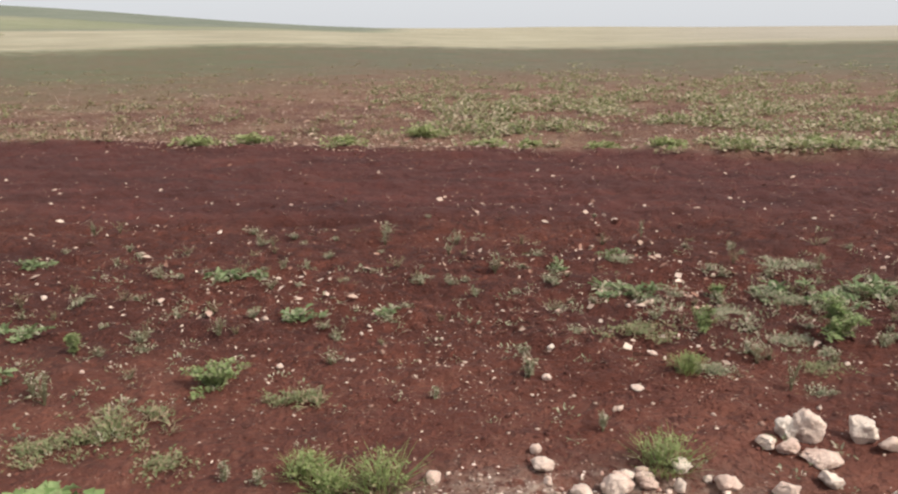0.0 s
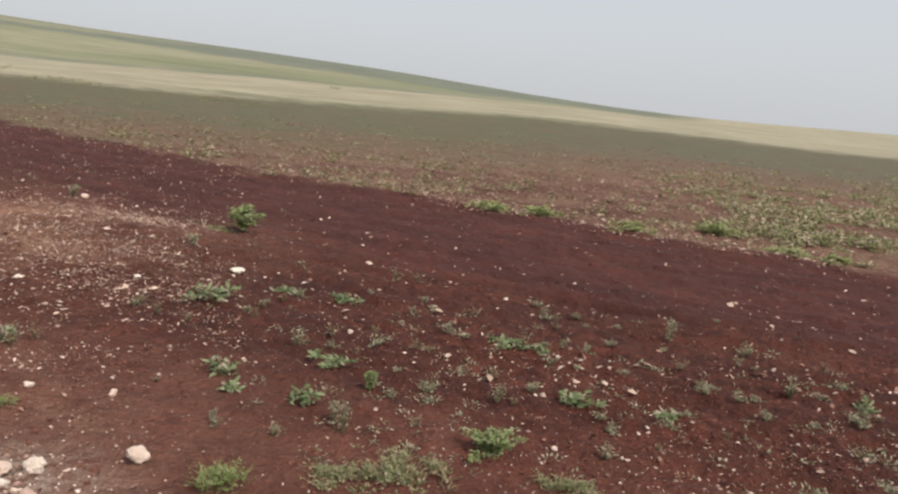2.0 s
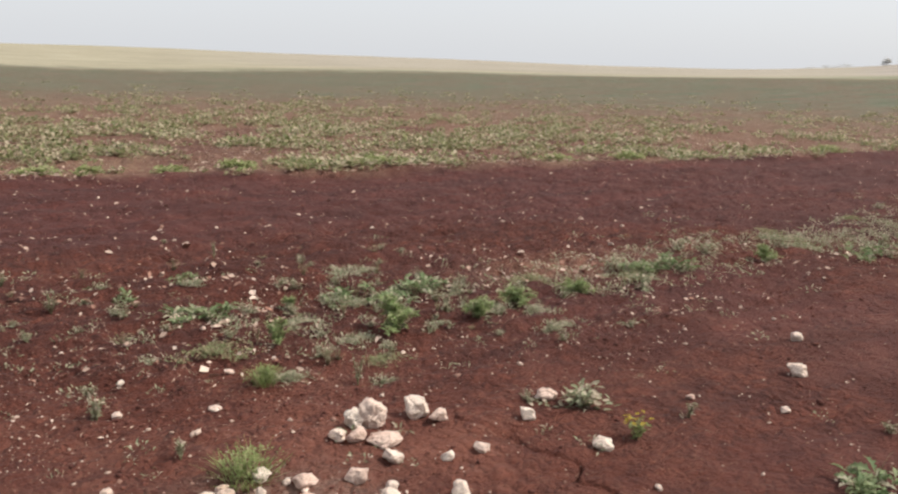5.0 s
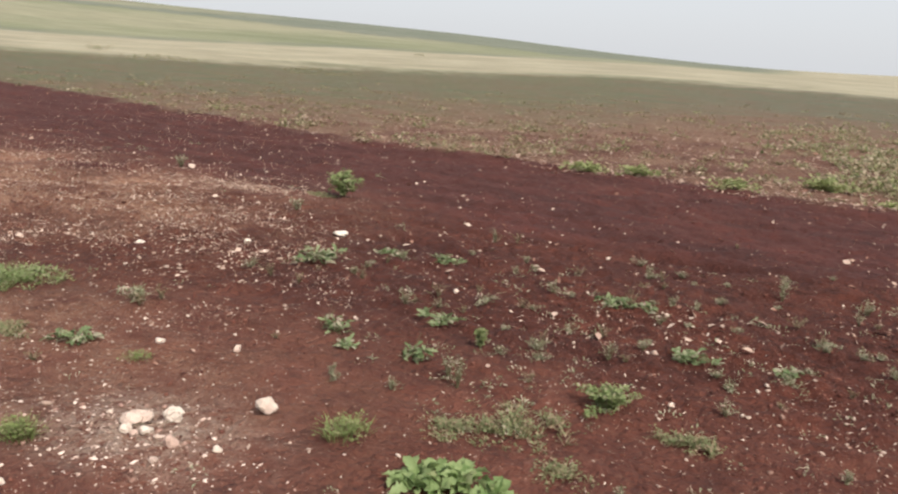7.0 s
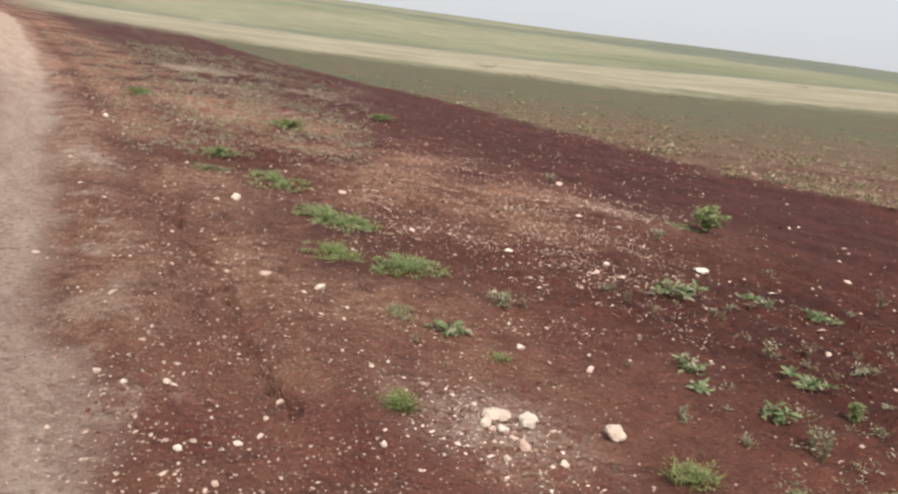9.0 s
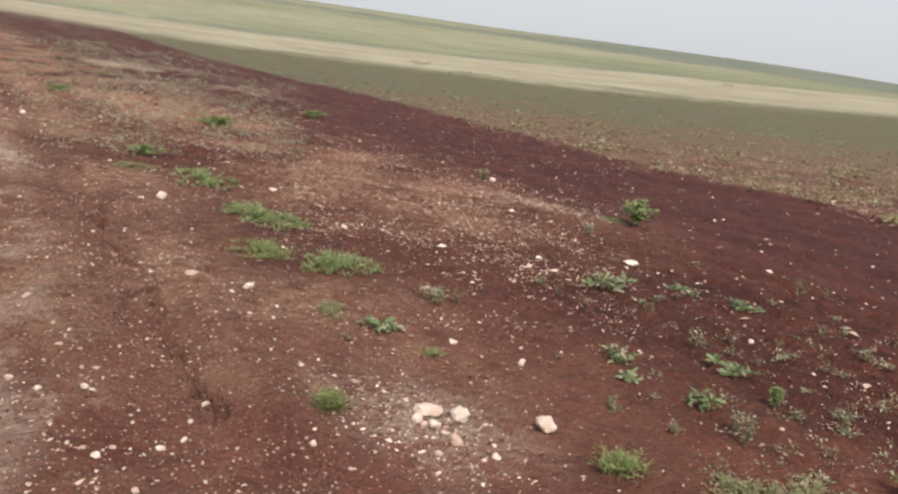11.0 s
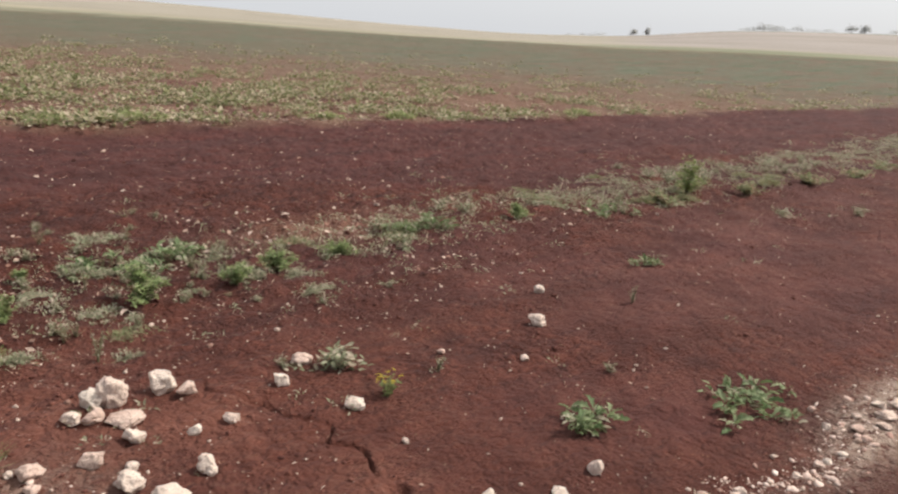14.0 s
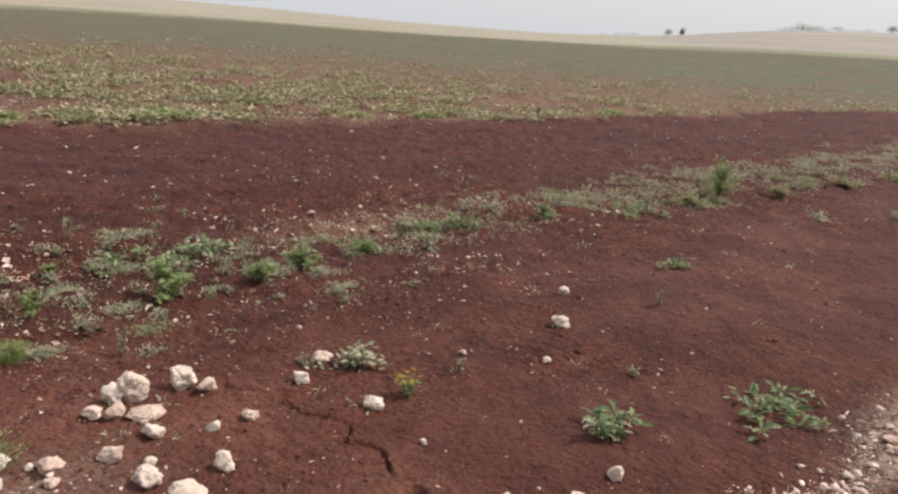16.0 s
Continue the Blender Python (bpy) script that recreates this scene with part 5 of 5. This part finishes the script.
# sparse weeds in a loose band across the field
pick = random.Random(5)
for k in range(112):
    px = pick.uniform(-3.5, 3.2) if k < 68 else pick.uniform(3.0, 14.0)
    py = pick.gauss(5.0, 0.75) if k < 68 else 4.55 + 0.03 * px + pick.gauss(0, 0.45)
    size = pick.uniform(0.08, 0.22) if k < 68 else pick.uniform(0.2, 0.5)
    if k < 68 or k % 3:
        sprig(round(px, 2), round(py, 2), size, size * pick.uniform(0.25, 0.45), 600 + k)
    else:
        mat_weed(round(px, 2), round(py, 2), size * 1.2, size * 0.4, 600 + k)

# a loose cluster of pale-leaved weeds where the strip of weeds begins
for k in range(66):
    px, py = pick.gauss(2.1, 0.95), pick.gauss(4.45, 0.5)
    size = pick.uniform(0.09, 0.26)
    if k % 4:
        sprig(round(px, 2), round(py, 2), size, size * pick.uniform(0.25, 0.5), 900 + k)
    else:
        mat_weed(round(px, 2), round(py, 2), size * 1.3, size * 0.3, 900 + k, DULL, "thin dull mat of weeds on red soil")

# dry wisps among them
def dry_wisp(x, y, wide, tall, seed):
    return herb(x, y, wide, tall, seed, CROP_DRY, 6, 2, max(0.012, 0.09 * wide), "dry_weed", "small dried-up straw-coloured weed on red soil", 0.35)


for k in range(58):
    px, py = pick.uniform(-4.5, 3.4), pick.gauss(4.7, 0.9)
    size = pick.uniform(0.07, 0.2)
    dry_wisp(round(px, 2), round(py, 2), size, size * pick.uniform(0.3, 0.7), 800 + k)

# seedlings between the large weeds, thick in the uncut strip
x, y = scatter(10000, 2.4, 34)
sx = 2.8 + 20 * rng.random(2600) ** 1.3
x, y = np.concatenate([x, sx]), np.concatenate([y, 4.75 + 0.02 * sx + rng.normal(0, 0.4, 2600) * (0.8 + 0.03 * sx)])
fx, fy = scatter(9000, 11, 50, 62, 86)
x, y = np.concatenate([x, fx]), np.concatenate([y, fy])
strip = 1.3 * np.exp(-((y - 4.75 - 0.02 * x) / 0.7) ** 2) * step(x, 2.6, 5.0)
mid = 0.34 * np.exp(-((y - 4.6) / 1.4) ** 2) * step(x, -4.5, -2.5) + 0.7 * np.exp(-((x - 2.0) ** 2 / 1.6 + (y - 4.2) ** 2 / 0.3)) + 0.8 * np.exp(-((x + 1.3) ** 2 / 0.3 + (y - 2.9) ** 2 / 0.12))
verge = 0.8 * step(-x, 8, 14) * np.exp(-((y - 3.0 - 0.19 * -x) / (2.0 + 0.06 * np.abs(x))) ** 2) * (y > track_edge(x) + 0.8)
x, y = keep(x, y, np.clip(strip + mid + verge + 0.015, 0, 1) * (y > track_edge(x) + 0.5) * (y < crop_front(x) - 1) * np.clip(0.6 + 1.5 * fractal(x / 0.8, y / 0.5, 95, 3), 0, 1))
wide = rng.uniform(0.04, 0.15, len(x)) * (0.7 + 0.05 * np.hypot(x, y))
many("seedlings", clumps(x, y, wide, wide * 0.4, 16, wide * 0.22, 0.8), BLADE_FACES, DULL, "small dull green seedlings scattered over red soil", "seedlings")

# crop plants, row behind row
x, y = scatter(31000, 10.5, 70, -82, 70)
inside = y - crop_front(x)
r = np.hypot(x, y)
green_part = step(x + 0.10 * r, -1.5, 2.5)
patchy = np.clip(0.44 + 3.4 * fractal(x / 1.5, y / 1.3, 101, 3) + 1.2 * fractal(x / 3.2, y / 2.6, 103, 2), 0.05, 1)
keepers = (rng.random(len(x)) < (inside > 0) * (0.35 + 0.65 * step(inside + 1.6 * fractal(x / 0.8, y / 0.8, 131, 3), 0.0, 0.9)) * patchy * (0.30 + 0.6 * green_part) * (1 - 0.94 * step(r, 20, 48))) & (r < 48)
x, y, r = x[keepers], y[keepers], r[keepers]
withered = rng.random(len(x)) < np.clip(0.80 - 0.62 * step(x + 0.10 * r, -2, 3), 0, 1)
wide = rng.uniform(0.14, 0.48, len(x))
for name, pickd, material, label in (("crop_plants", ~withered, CROP, "yellowing green crop plants sprawling over red soil"), ("withered_crop", withered, CROP_DRY, "withered straw-brown crop plants on red soil")):
    px, py, w = x[pickd], y[pickd], wide[pickd] * (1.0 if name == "crop_plants" else 0.75)
    many(name, clumps(px, py, w, w * 0.34, 26, w * 0.13 + 0.038, 1.4, 0.2), BLADE_FACES, material, label, "crop")

# withered leaves lying between the crop plants
x, y = scatter(110000, 10.6, 40, -82, 66)
x, y = keep(x, y, (y - crop_front(x) > -0.15) * (1 - 0.8 * step(np.hypot(x, y), 16, 38)) * np.clip(0.5 + 1.4 * fractal(x / 1.5, y / 0.9, 111, 3), 0, 1))
long = np.exp(rng.normal(-3.0, 0.4, len(x)))
many("crop_litter", flakes(x, y, long, 0.12, 0.03, 0.2), BLADE_FACES, LITTER, "withered pale leaves lying among the crop", "plant litter")

# flat pale chips on the stubble and along the track's edge
x, y = scatter(40000, 2.6, 26, 15, 97)
x2, y2 = scatter(5000, 3, 20, -80, 15)
x3 = rng.normal(-6.55, 0.5, 2600)
y3 = 6.72 + 0.12 * (x3 + 6.5) + rng.normal(0, 0.17, 2600)
x, y = np.concatenate([x, x2, x3]), np.concatenate([y, y2, y3])
chips = np.exp(-((y - 4.4 - 0.05 * -x) / 1.7) ** 2) * step(-x, 3.4, 6.0) * np.clip(0.45 + 1.8 * fractal(x / 1.1, y / 0.5, 121, 3), 0, 1)
chips = np.maximum(chips, 0.5 * np.exp(-((y - track_edge(x) - 0.25) / 0.3) ** 2) * step(-x, 2.0, 3.5) * np.clip(0.4 + 2 * fractal(x / 0.5, y / 0.5, 125, 3), 0, 1))
chips = np.maximum(chips, 0.6 * np.exp(-((x + 6.55) ** 2 / 0.8 + (y - 6.72) ** 2 / 0.10)))
chips = np.maximum(chips, 0.35 * np.exp(-((y - 5.0 - 0.02 * x) / 0.35) ** 2) * step(x, 2.0, 3.5))
x, y = keep(x, y, chips)
size = np.clip(np.exp(rng.normal(-5.2, 0.5, len(x))), 0.003, 0.02) * (0.6 + 0.085 * np.hypot(x, y))
many("stone_chips", lumps(x, y, size, 0.4, 0.2), ICO_FACES, CHIP, "flat pinkish pale stone chips on stubble soil", "stone chips")
